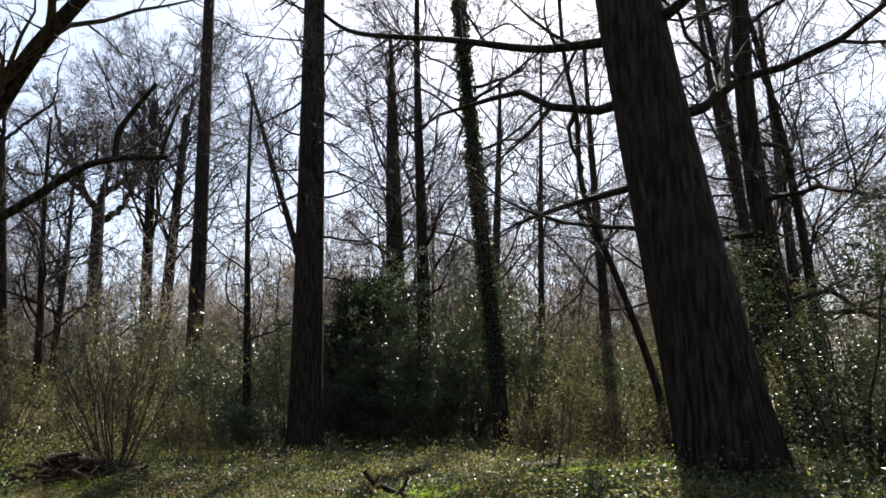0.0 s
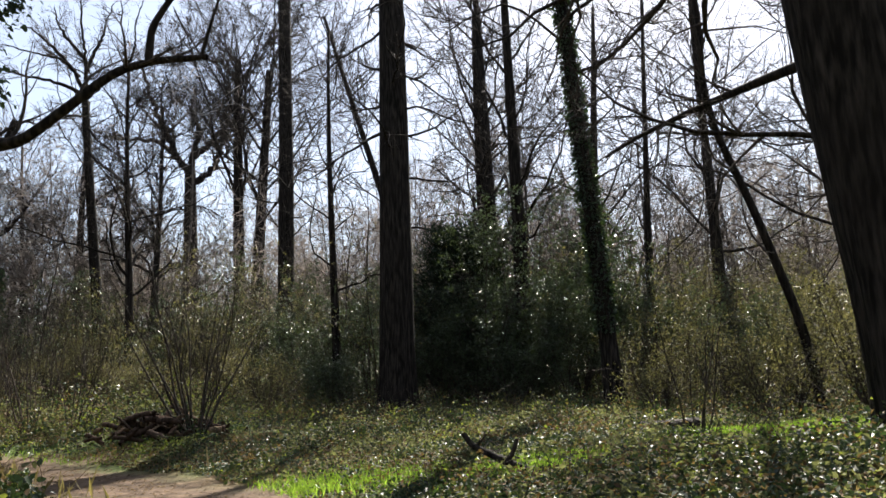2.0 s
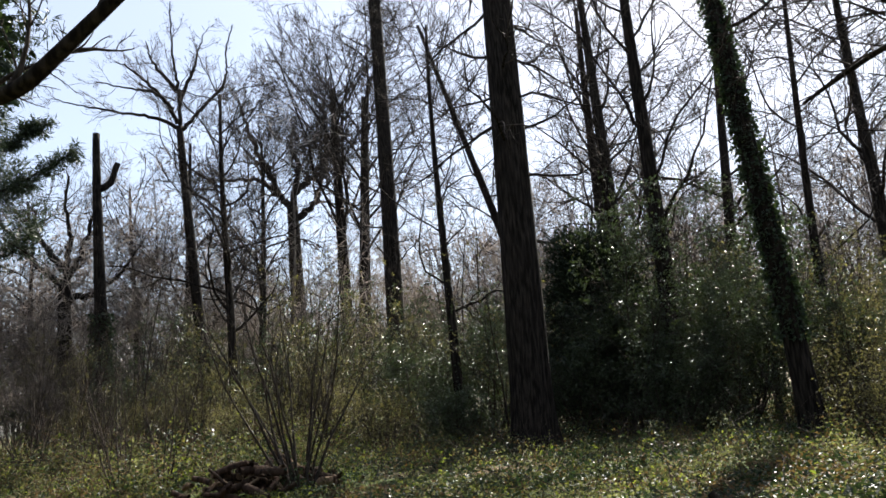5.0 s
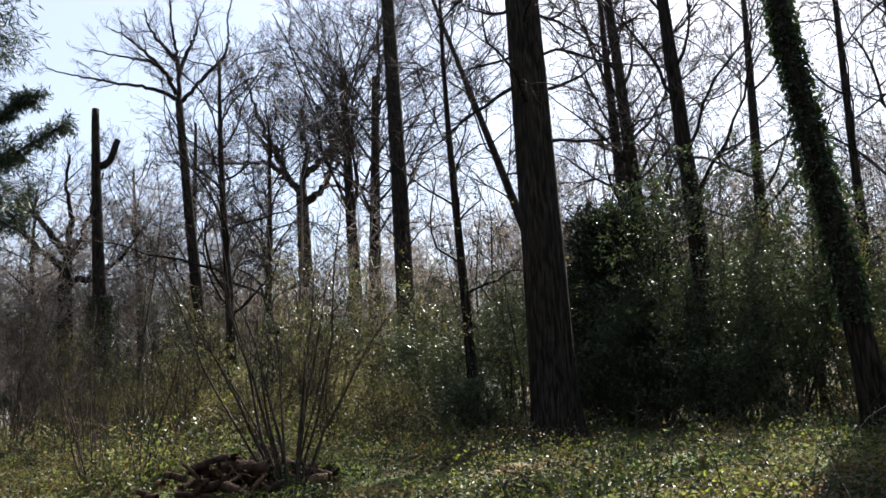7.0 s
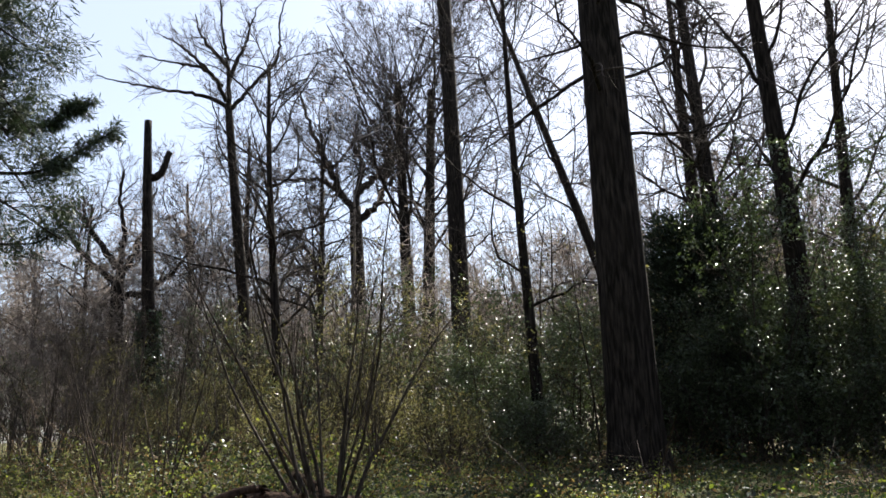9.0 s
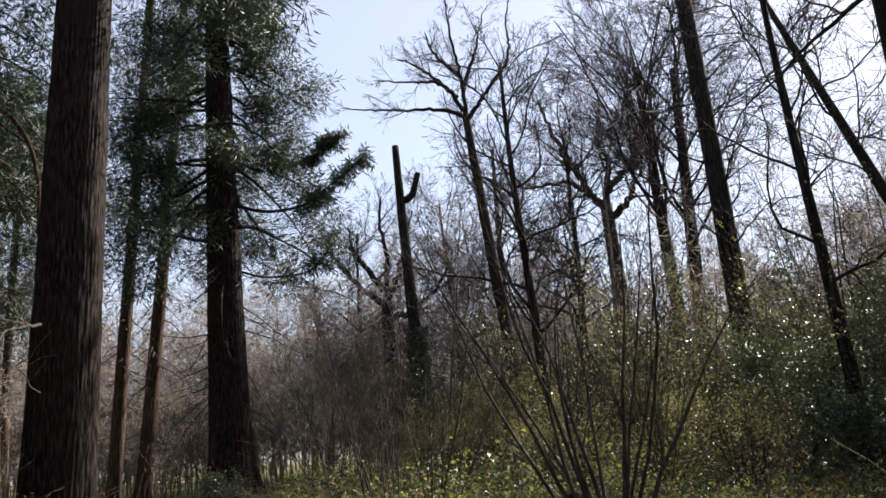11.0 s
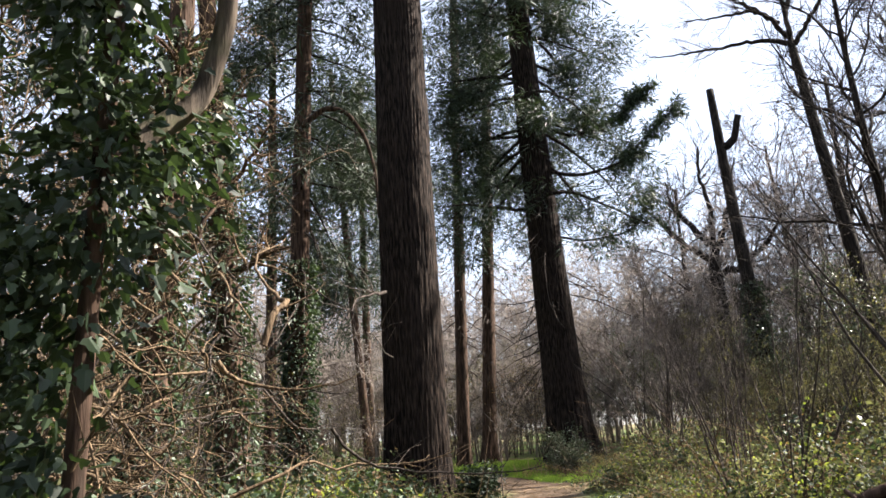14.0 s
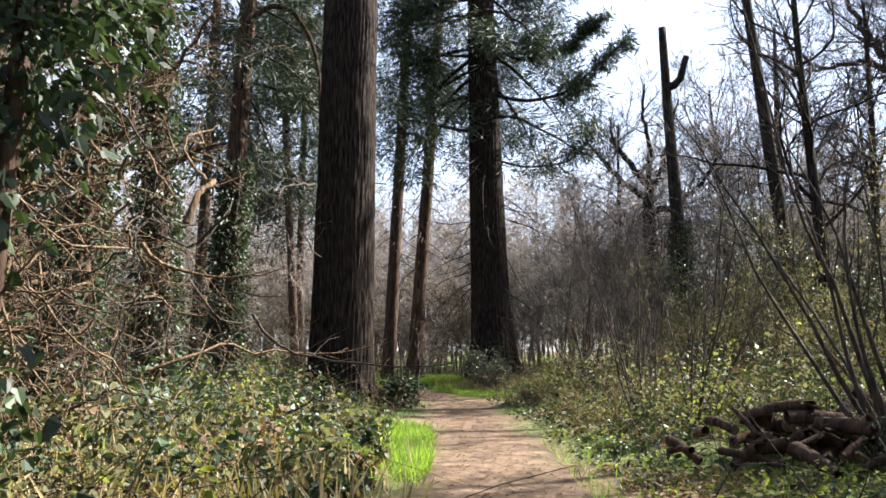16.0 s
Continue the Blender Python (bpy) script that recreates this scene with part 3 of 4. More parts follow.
for x, y, h, low in ((-35.6, 19.4, 22, 9), (-28.7, 11.5, 21, 6)):
    conifer(x, y, h, 0.5, 0.28, (0.01, 0.02), "dark pine with a clumped crown in the thicket", low, 34, 4.0, "pine_tree", BARK_PINE, 8000, 0.6, dead=8, clump=1.2, group="distant pines", sides=16)


ARCH = ((-23.92, 17.37, 10.42), (-23.72, 17.97, 11.02), (-23.5, 18.56, 10.88), (-23.31, 19.04, 10.08), (-23.2, 19.28, 8.94), (-23.2, 19.29, 7.63))


def sprayed_bough(tree, pts, r, n):
    """A long upturned conifer bough with needle sprays along its outer half."""
    P = np.array(pts, float) - np.array(tree.location)
    s = np.linspace(0, len(P) - 1, 16)
    Q = np.stack([np.interp(s, np.arange(len(P)), P[:, i]) for i in range(3)], -1)
    Q[1:-1] = (Q[:-2] + 2 * Q[1:-1] + Q[2:]) / 4
    ob = part("branch", mesh_of("branch", *tubes(Q[None], np.linspace(r, 0.015, 16)[None], 6), BARK_DARK), tree)
    S, D, L, r2 = sprout(Q[None], np.full((1, 16), 0.02), np.array([3.0]), 26, 0.4, 1.0, 0.8, 0.4, 0.6)
    P2, R2 = grow(S, D, L, r2, np.full(len(L), 0.006), 5, 0.15, 0.05)
    tagged(part("twig_mass", mesh_of("twig_mass", *tubes(P2, R2, 3), BARK_DARK), ob), kind="stuff")
    pts = P2[:, 1:].reshape(-1, 3)
    C = pts[rng.integers(0, len(pts), n)] + rng.normal(0, 0.10, (n, 3))
    tagged(part("foliage", mesh_of("foliage", *split_leaves(*blades(C, 0.34, 0.05, hang=0.5)), NEEDLE, False), ob), kind="stuff")


sprayed_bough(RED, ((-29.02, 28.79, 12.1), (-27.4, 29.93, 11.32), (-26.02, 30.93, 11.47), (-24.76, 31.68, 12.56), (-23.82, 32.17, 13.24)), 0.09, 1900)
sprayed_bough(RED, ((-28.98, 28.84, 14.23), (-28.3, 30.56, 13.43), (-27.44, 32.34, 14.09), (-26.67, 33.72, 15.52)), 0.08, 2600)
sprayed_bough(RED, ((-28.95, 28.88, 9.31), (-27.5, 29.96, 8.66), (-26.0, 30.95, 8.69), (-24.89, 31.54, 9.98)), 0.06, 900)

# boughs of the big trees, each along its own bends
def bough(tree, pts, r0, r1, name="bough", twigs=9, mat=None):
    pts = np.array(pts, float)
    s = np.linspace(0, len(pts) - 1, 4 * len(pts))
    P = np.stack([np.interp(s, np.arange(len(pts)), pts[:, i]) for i in range(3)], -1)
    for _ in range(2):
        P[1:-1] = (P[:-2] + 2 * P[1:-1] + P[2:]) / 4
    P = P - np.array(tree.location)
    R = np.linspace(r0, r1, len(P))
    P, R = P[None], R[None]
    ob = part(name, mesh_of(name, *tubes(P, R, 10), mat or BARK_DARK), tree)
    if not twigs:
        return
    L = np.array([np.linalg.norm(pts[-1] - pts[0])])
    S, D, L2, r2 = sprout(P, R, L, twigs, 0.25, 1.0, 0.8, 0.32, 0.45)
    P2, R2 = grow(S, D, L2, r2, np.full(len(L2), 0.005), 7, 0.14, 0.06)
    S, D, L3, r3 = sprout(P2, R2, L2, 7, 0.15, 1.0, 0.8, 0.45, 0.6)
    P3, R3 = grow(S, D, L3, np.maximum(r3, 0.004), np.full(len(L3), 0.003), 5, 0.15, 0.03)
    S, D, L4, r4 = sprout(P3, R3, L3, 4, 0.15, 1.0, 0.7, 0.45, 0.6)
    P4, R4 = grow(S, D, L4, np.maximum(r4, 0.003), np.full(len(L4), 0.002), 4, 0.15, 0.03)
    tw = part("twig_mass", mesh_of("twig_mass", *joined([tubes(P2, R2, 5), tubes(P3, R3, 3), tubes(P4, R4, 3)]), TWIG), ob)
    tagged(tw, kind="stuff")


def limbed(x, y, height, d0, d1, lean, label, name, right, fork, limbs, r, reach, tip, bend=0.1, deep=0.5, fine=(9, 6, 4)):
    """A tree whose main limbs bend each in its own way: (across, up) in metres from the fork."""
    t = thing(name, (x, y, float(ground_z(x, y))), label, "tree")
    me, line, rad = trunk_mesh("trunk", height, d0 / 2, d1 / 2, lean, (bend, 1.0), BARK_DARK, 24, flare=0.45)
    part("trunk", me, t)
    O = on_line(line, rad, np.array([fork]))[0][0]
    u, w = np.array([right[0], right[1], 0.0]), np.array([-right[1], right[0], 0.0])
    for k, limb in enumerate(limbs):
        q = np.array(limb, float)
        far = deep * (-1) ** k * (q[:, 1] - q[0, 1] + 0.4 * np.abs(q[:, 0] - q[0, 0]))
        pts = O + q[:, :1] * u + far[:, None] * w * 0.5 + np.stack([0 * far, 0 * far, q[:, 1]], -1)
        s = np.linspace(0, len(pts) - 1, 5 * len(pts))
        P = np.stack([np.interp(s, np.arange(len(pts)), pts[:, i]) for i in range(3)], -1)
        for _ in range(3):
            P[1:-1] = (P[:-2] + 2 * P[1:-1] + P[2:]) / 4
        P[1:-1] += rng.normal(0, r * 0.25, P[1:-1].shape)
        P, R = P[None], np.linspace(r, r * 0.22, len(P))[None]
        ob = part("limb", mesh_of("limb", *tubes(P, R, 8), BARK_DARK), t)
        L, out = np.array([reach]), []
        for lev, m in enumerate(fine):
            S, D, L, r2 = sprout(P, R, L, m, 0.2 if lev == 0 else 0.12, 1.0, 0.65, 0.52, 0.45)
            P, R = grow(S, D, L, np.maximum(r2, tip), np.full(len(L), tip * 0.7), (6, 4, 3, 2)[lev], 0.16, 0.05)
            out.append(tubes(P, R, 4 if lev == 0 else 3))
        tagged(part("twig_mass", mesh_of("twig_mass", *joined(out), TWIG), ob), kind="stuff")
    return t, line, rad


limbed(-19.46, 35.40, 14.5, 0.60, 0.30, (-0.060, -0.041), "tall thin tree forking high into a fan of branches", "forked_tree", (0.853, 0.525), 14.3,
       (((-0.1, 0.1), (-0.8, 0.57), (-1.8, 0.79), (-2.9, 0.98), (-4.1, 1.2), (-5.3, 1.6)),
        ((-0.1, 0.3), (-0.57, 1.3), (-1.15, 1.63), (-2.1, 1.65), (-3.4, 1.8)),
        ((-0.3, 1.0), (-0.9, 1.8), (-1.5, 2.5), (-2.2, 3.2), (-2.8, 3.5)),
        ((0, 0), (0, 1.3), (-0.08, 2.1), (-0.25, 2.95), (-0.33, 4.1), (-0.35, 5.5)),
        ((0, 1.2), (0.33, 2.45), (0.65, 3.3), (0.8, 4.3), (1.1, 5.4)),
        ((0.05, 0), (0.5, 0.4), (1.0, 1.0), (1.9, 1.9), (2.05, 2.6), (1.96, 3.4), (2.3, 4.6)),
        ((-0.08, 1.9), (-0.8, 2.8), (-1.3, 3.6), (-1.5, 4.6))), 0.10, 3.4, 0.006, fine=(10, 6, 3))
limbed(-31.2, 70.0, 20.2, 1.7, 1.0, (-0.01, -0.005), "broad old bare oak with crooked limbs", "oak_tree", (0.914, 0.407), 19.9,
       (((0, 0), (-1.15, 1.5), (-2.15, 2.6), (-3.2, 3.3), (-5.5, 3.4), (-7.8, 3.6)),
        ((-1.3, 1.6), (-2.15, 3.8), (-3.15, 5.4), (-3.8, 7.4), (-4.5, 9.8)),
        ((0.1, -0.2), (0.35, 2.8), (0.8, 4.8), (-0.15, 6.4), (0.15, 9.1)),
        ((0.4, -0.8), (2.15, 0.5), (2.7, 2.5), (2.5, 3.5), (3.5, 6.4)),
        ((0.2, 1.6), (1.8, 3.1), (3.2, 5.1), (3.9, 8.1))), 0.36, 11.0, 0.011, fine=(12, 8, 5, 3))
limbed(-38.13, 48.86, 11.4, 1.05, 0.75, (-0.005, -0.004), "bare tree with upswept candelabra limbs", "candelabra_tree", (0.757, 0.653), 11.1,
       (((0, 0), (-1.1, 0.8), (-2.2, 1.9), (-2.8, 3.0), (-4.0, 4.3), (-4.4, 6.0)),
        ((0, 0), (0.15, 1.9), (0.3, 3.2), (-0.1, 5.1), (0.1, 7.0)),
        ((0.15, 0.4), (0.95, 1.9), (1.1, 3.0), (1.8, 5.4), (2.2, 7.0)),
        ((0.2, -1.2), (2.2, -0.4), (3.6, 0.8), (4.6, 2.6)),
        ((-0.1, 0.9), (-1.35, 3.0), (-2.2, 4.3), (-2.4, 6.0))), 0.24, 6.5, 0.009, fine=(11, 7, 4))
SAPLING = thing("leaning_sapling", (5.39, 18.9, float(ground_z(5.39, 18.9))), "slender bowed sapling with bare twigs behind the giant trunk", "tree")
SAPLINE = ((5.39, 18.9, 0.2), (5.12, 18.8, 2.05), (4.7, 18.8, 3.48), (4.25, 18.7, 4.82), (3.67, 18.5, 6.17), (3.39, 18.1, 7.17), (3.44, 18.1, 8.72), (3.16, 18.1, 10.2), (3.13, 18.1, 12.3))
bough(SAPLING, SAPLINE, 0.10, 0.045, "trunk", 9)
bough(LEANER, ((2.88, 10.62, 6.9), (2.5, 10.92, 6.98), (1.62, 11.69, 7.24), (0.27, 12.5, 7.88), (-1.61, 13.4, 8.46), (-2.32, 13.81, 9.24)), 0.09, 0.03, twigs=14)
bough(LEANER, ((3.16, 10.6, 4.7), (2.83, 11.46, 4.82), (2.3, 13.81, 5.2), (1.8, 15.9, 5.47), (1.35, 17.95, 5.65)), 0.075, 0.025, twigs=12)
IVIED = thing("ivy_clad_tree", (-7.85, 11.0, float(ground_z(-7.85, 11.0))), "near tree smothered in glossy dark green ivy", "tree")
me, line, rad = trunk_mesh("trunk", 9.5, 0.05, 0.045, (0.0, 0.04), (0.08, 2.0), BARK_PINE, 28, furrow=0.03, flare=0.25)
part("trunk", me, IVIED)


def ivy_masses(tree, line, rad, places, n, size, mat):
    """Ragged hanging masses of lobed leaves about the trunk, with stems of their own."""
    zs = np.array([p[0] for p in places])
    C, r = on_line(line, rad, zs)
    out = np.stack([(np.cos(p[1]) * p[2], np.sin(p[1]) * p[2], 0.0) for p in places])
    pick = rng.choice(len(places), n, p=np.array([p[3] for p in places]) / sum(p[3] for p in places))
    P = C[pick] + out[pick] + rng.normal(size=(n, 3)) * np.array([0.15, 0.15, 0.22])
    ways = unit(P - C[pick] + 1e-3) + np.array([0, 0, -0.7])
    part("ivy", mesh_of("ivy", *outline_leaves(P, size, IVY_SHAPE, ways, 0.1, 0.1), mat, False), tree, "glossy dark green lobed ivy leaves")["kind"] = "stuff"


masses = []
for i in range(95):
    z = rng.uniform(0.2, 8.5)
    q = abs(rng.normal(0, 0.10 + 0.05 * min(z, 4)))
    turn = rng.normal(-2.0, 0.45) if z < 2.35 else rng.uniform(0, 6.283)
    masses.append((z, turn, 0.08 + q + (0.16 if z < 2.35 else 0.0), 0.45 if z < 2.35 else 0.55 if z < 4.6 else 1.0))
ivy_masses(IVIED, line, rad, masses, 15000, 0.085, IVY)
bough(IVIED, ((-7.8, 11.0, 4.2), (-7.13, 10.5, 4.25), (-6.12, 10.4, 4.2), (-5.52, 10.35, 4.56), (-4.94, 10.35, 4.97), (-4.47, 10.35, 5.08), (-3.8, 10.35, 5.07)), 0.085, 0.035)
bough(IVIED, ((-4.5, 10.35, 5.07), (-4.48, 10.35, 5.48), (-4.29, 10.35, 5.77), (-3.99, 10.35, 6.17)), 0.05, 0.03, twigs=6)
bough(IVIED, ((-3.87, 10.35, 5.07), (-3.78, 10.35, 5.42), (-3.64, 10.35, 5.85)), 0.025, 0.014, twigs=3)
bough(IVIED, ((-7.8, 11.0, 4.4), (-4.46, 7.0, 4.05), (-4.05, 6.78, 4.41), (-3.66, 6.55, 4.8), (-3.18, 6.35, 5.18), (-2.83, 6.18, 5.41)), 0.12, 0.05)
bough(IVIED, ((-7.8, 11.2, 3.0), (-7.9, 11.6, 3.35), (-7.85, 11.75, 3.9), (-7.7, 11.7, 4.8)), 0.07, 0.05, twigs=0, mat=BARK_GREY)
bough(pd, ARCH, 0.09, 0.035, mat=BARK_PINE, twigs=6)

# trunks of the tangle left of the path
for x, y, h, d0, ln, lab in ((-19.25, 14.38, 15, 0.66, (-0.018, -0.06), "old tree wrapped in dead climbing stems and ivy"), (-15.68, 12.21, 13, 0.55, (0.008, 0.05), "leaning tree wrapped in pale dead climbers"), (-17.2, 9.6, 14, 0.5, (0.0, 0.02), "shaded tree with ivy on its trunk"), (-23.0, 12.0, 15, 0.5, (0.02, 0.0), "slim tree in the thicket with ivy on it")):
    tt, line, rad = bare_tree(x, y, h, d0, 0.3, ln, lab, z0=0.3, limbs=16, reach=2.1, fine=(7, 5, 3), name="thicket_tree", mat=BARK_PINE, twig=TWIG_PALE)
    ivy_on(tt, line, rad, 0.2, h * 0.6, 5000, 0.22, 0.10)

def yew_dome(x, y, height, radius, n, label):
    """A dense dark evergreen with lumpy tiers of drooping sprays about one short trunk."""
    b = thing("yew_bush", (x, y, float(ground_z(x, y))), label, "bush")
    me, line, rad = trunk_mesh("trunk", height * 0.85, 0.16, 0.04, (0.01, 0), (0.1, 2.0), BARK_DARK, 12, 16)
    part("trunk", me, b)
    zs = np.linspace(0.05, 0.84, 90) * height
    S, rr = on_line(line, rad, zs)
    a = np.arange(90) * 2.4 + rng.uniform(-0.4, 0.4, 90)
    L = radius * np.sqrt(np.clip(1.0 - (zs / height / 0.88) ** 2.4, 0.02, 1)) * rng.uniform(0.75, 1.08, 90)
    P, R = grow(S, np.stack([np.cos(a), np.sin(a), np.full(90, 0.25)], -1), L, np.full(90, 0.03), np.full(90, 0.008), 6, 0.1)
    each(b, "branch", P, R, 5, BARK_DARK)
    pts = P[:, 2:].reshape(-1, 3)
    C = pts[rng.integers(0, len(pts), n)] + rng.normal(0, 1, (n, 3)) * np.array([0.24, 0.24, 0.2])
    ways = unit(C - np.array([0, 0, height * 0.4])) + np.array([0, 0, -0.3])
    part("foliage", mesh_of("foliage", *split_leaves(*blades(C, 0.2, 0.05, ways=ways)), YEW, False), b)["kind"] = "stuff"


# evergreen and leafy bushes
HOLLIES = ((-2.2, 29.0, 5.0, 2.1), (0.9, 28.2, 4.8, 2.0), (3.2, 28.0, 4.4, 1.9), (-6.6, 31.0, 4.8, 2.0), (-8.8, 30.5, 4.4, 1.8), (5.8, 27.5, 3.2, 1.8), (8.0, 30.0, 4.2, 2.0), (-10.4, 33.5, 4.2, 1.9), (-1.0, 27.4, 2.2, 1.3), (1.5, 33, 5.0, 2.2), (-6.9, 27.6, 1.9, 1.3), (-0.4, 29.8, 5.8, 2.0), (-1.0, 31.8, 6.2, 2.2), (-3.6, 29.6, 3.2, 1.6))
for x, y, h, r in HOLLIES:
    bush(x, y, h, r, int(2600 * r * r), HOLLY, "dark glossy holly bush, sun glinting on its leaves", group="hollies under the trees", size=0.085, stems=12)
bush(5.7, 10.9, 4.2, 1.25, 9000, HOLLY, "near holly bush beside the leaning trunk", size=0.07, stems=12)
bush(7.4, 12.6, 3.6, 1.4, 8000, HOLLY, "near holly bush beside the crooked tree", size=0.07, stems=12)
yew_dome(-3.0, 32.2, 7.6, 2.2, 30000, "dark dome-shaped yew behind the tall trunk")
for x, y, h, r in ((3.0, 24.8, 2.6, 1.5), (4.6, 22.5, 2.4, 1.4), (4.4, 18.2, 1.9, 1.2), (6.6, 19.5, 2.8, 1.6), (-12.0, 30.5, 3.4, 1.7), (-14.6, 34.0, 4.0, 2.0), (-10.6, 27.2, 2.4, 1.5), (-22.0, 38.0, 4.0, 2.2), (-26.0, 38.0, 3.0, 2.0), (-18.0, 30.0, 2.4, 1.7), (-13.8, 26.6, 1.7, 1.3), (-24.0, 32.5, 2.2, 1.6), (6.8, 25.0, 3.0, 2.0), (9.2, 26.2, 3.2, 2.0), (11.4, 23.5, 3.0, 1.9), (7.6, 21.8, 2.2, 1.5), (2.4, 20.8, 1.5, 1.1), (5.0, 29.5, 3.8, 2.0), (-15.5, 28.6, 3.0, 1.9), (-11.4, 24.2, 2.0, 1.5), (-17.6, 33.0, 3.6, 2.0), (-20.4, 31.2, 3.0, 1.8), (-8.6, 26.0, 1.9, 1.3)):
    bush(x, y, h, r, int(2100 * r * r), SHRUB, "straggly shrub with thin olive leaves on brown stems", name="leafy_shrub", size=0.06, stems=14, category="shrub", group="shrubs at the wood's edge")

# many-stemmed clumps
coppice(-7.35, 18.1, 4.8, 13, 0.4, "coppiced hazel with tall thin bare stems beside the logs", lean=(-0.06, 0.0), r=0.03, twigs=5)
coppice(-19.8, 25.8, 5.6, 15, 0.34, "bare hazel clump beside the path", r=0.03)
coppice(-14.5, 26.5, 4.2, 9, 0.4, "thin bare hazel stems in the brambles", r=0.02)
coppice(-21.5, 28.6, 4.6, 10, 0.4, "thin bare hazel stems in the brambles", r=0.022)
coppice(-13.6, 22.6, 3.2, 8, 0.4, "low bare shrub with arching stems", r=0.016)
coppice(-15.5, 23.6, 3.6, 8, 0.45, "low bare shrub with arching stems", r=0.016)
coppice(-12.4, 29.0, 4.5, 16, 0.45, "bushy brown shrub of fine bare twigs", r=0.02, twigs=10)
coppice(-9.8, 25.0, 3.6, 14, 0.5, "bushy brown shrub of fine bare twigs", r=0.018, twigs=10)
coppice(-12.6, 20.4, 4.2, 9, 0.4, "thin bare hazel stems in the brambles", r=0.02)
coppice(-11.2, 19.9, 3.6, 8, 0.4, "thin bare hazel stems in the brambles", r=0.018)
coppice(-16.6, 24.2, 4.4, 10, 0.4, "thin bare hazel stems in the brambles", r=0.02)
coppice(1.7, 12.8, 2.6, 5, 0.3, "thin bare sapling stems by the bank", r=0.014)

bush(-26.2, 26.9, 1.5, 0.9, 2600, HOLLY, "low evergreen bush at the redwood's foot", size=0.09)
bush(-25.0, 26.4, 0.9, 0.8, 1600, HOLLY, "low evergreen bush at the redwood's foot", size=0.09)
bush(-20.6, 20.3, 0.7, 0.6, 1300, NEEDLE, "small dark conifer seedling beside the path", name="conifer_seedling", size=0.14, stems=6)


def fallen(pts, r, mat, label):
    t = thing("fallen_branch", pts[-1], label, "branch")
    bough(t, pts, r * 0.6, r, "stem", 4, mat)


fallen(((-8.22, 18.15, 1.48), (-8.02, 18.27, 1.14), (-7.72, 18.44, 0.64), (-7.57, 18.52, 0.37)), 0.022, TWIG_PALE, "pale dead branch leaning on the log heap")
fallen(((-1.12, 11.42, 0.74), (-1.02, 11.38, 0.6), (-0.72, 11.2, 0.48), (-0.4, 11.05, 0.36), (-0.05, 10.9, 0.22)), 0.05, BARK_DARK, "crooked dead branch lying in the ivy")
fallen(((-0.5, 11.2, 0.68), (-0.56, 11.16, 0.52), (-0.66, 11.15, 0.42)), 0.035, BARK_DARK, "short dead stub sticking out of the ivy")


def rotten_log(x, y, length, r, yaw):
    """A short fallen log with uneven bark and two pale cut ends."""
    t = thing("fallen_log", (x, y, float(ground_z(x, y)) + r * 0.8), "short dark rotten log lying among brambles", "log")
    a = np.linspace(0, 2 * np.pi, 18, endpoint=False)
    s = np.linspace(-0.5, 0.5, 9)
    rr = r * (1 + 0.06 * np.sin(3 * a)[None] + 0.05 * rng.normal(size=(9, 18)))
    d, u = np.array([math.cos(yaw), math.sin(yaw), 0.04]), np.array([-math.sin(yaw), math.cos(yaw), 0.0])
    v = s[:, None, None] * length * d + rr[..., None] * (np.cos(a)[None, :, None] * u + np.sin(a)[None, :, None] * np.array([0, 0, 1.0]))
    i, k = np.arange(18)[None], np.arange(8)[:, None] * 18
    j = (i + 1) % 18
    part("bark", mesh_of("bark", v.reshape(-1, 3), np.stack([k + i, k + j, k + 18 + j, k + 18 + i], -1).reshape(-1, 4), BARK_DARK), t)
    fan = np.array([[0, q + 1, q] for q in range(1, 17)])
    part("cut_end", mesh_of("cut_end", v[0] - 0.003 * d, fan, LOGWOOD, False), t)
    part("cut_end", mesh_of("cut_end", v[-1] + 0.003 * d, fan[:, ::-1], LOGWOOD, False), t)


rotten_log(1.63, 14.28, 0.85, 0.17, -0.1)

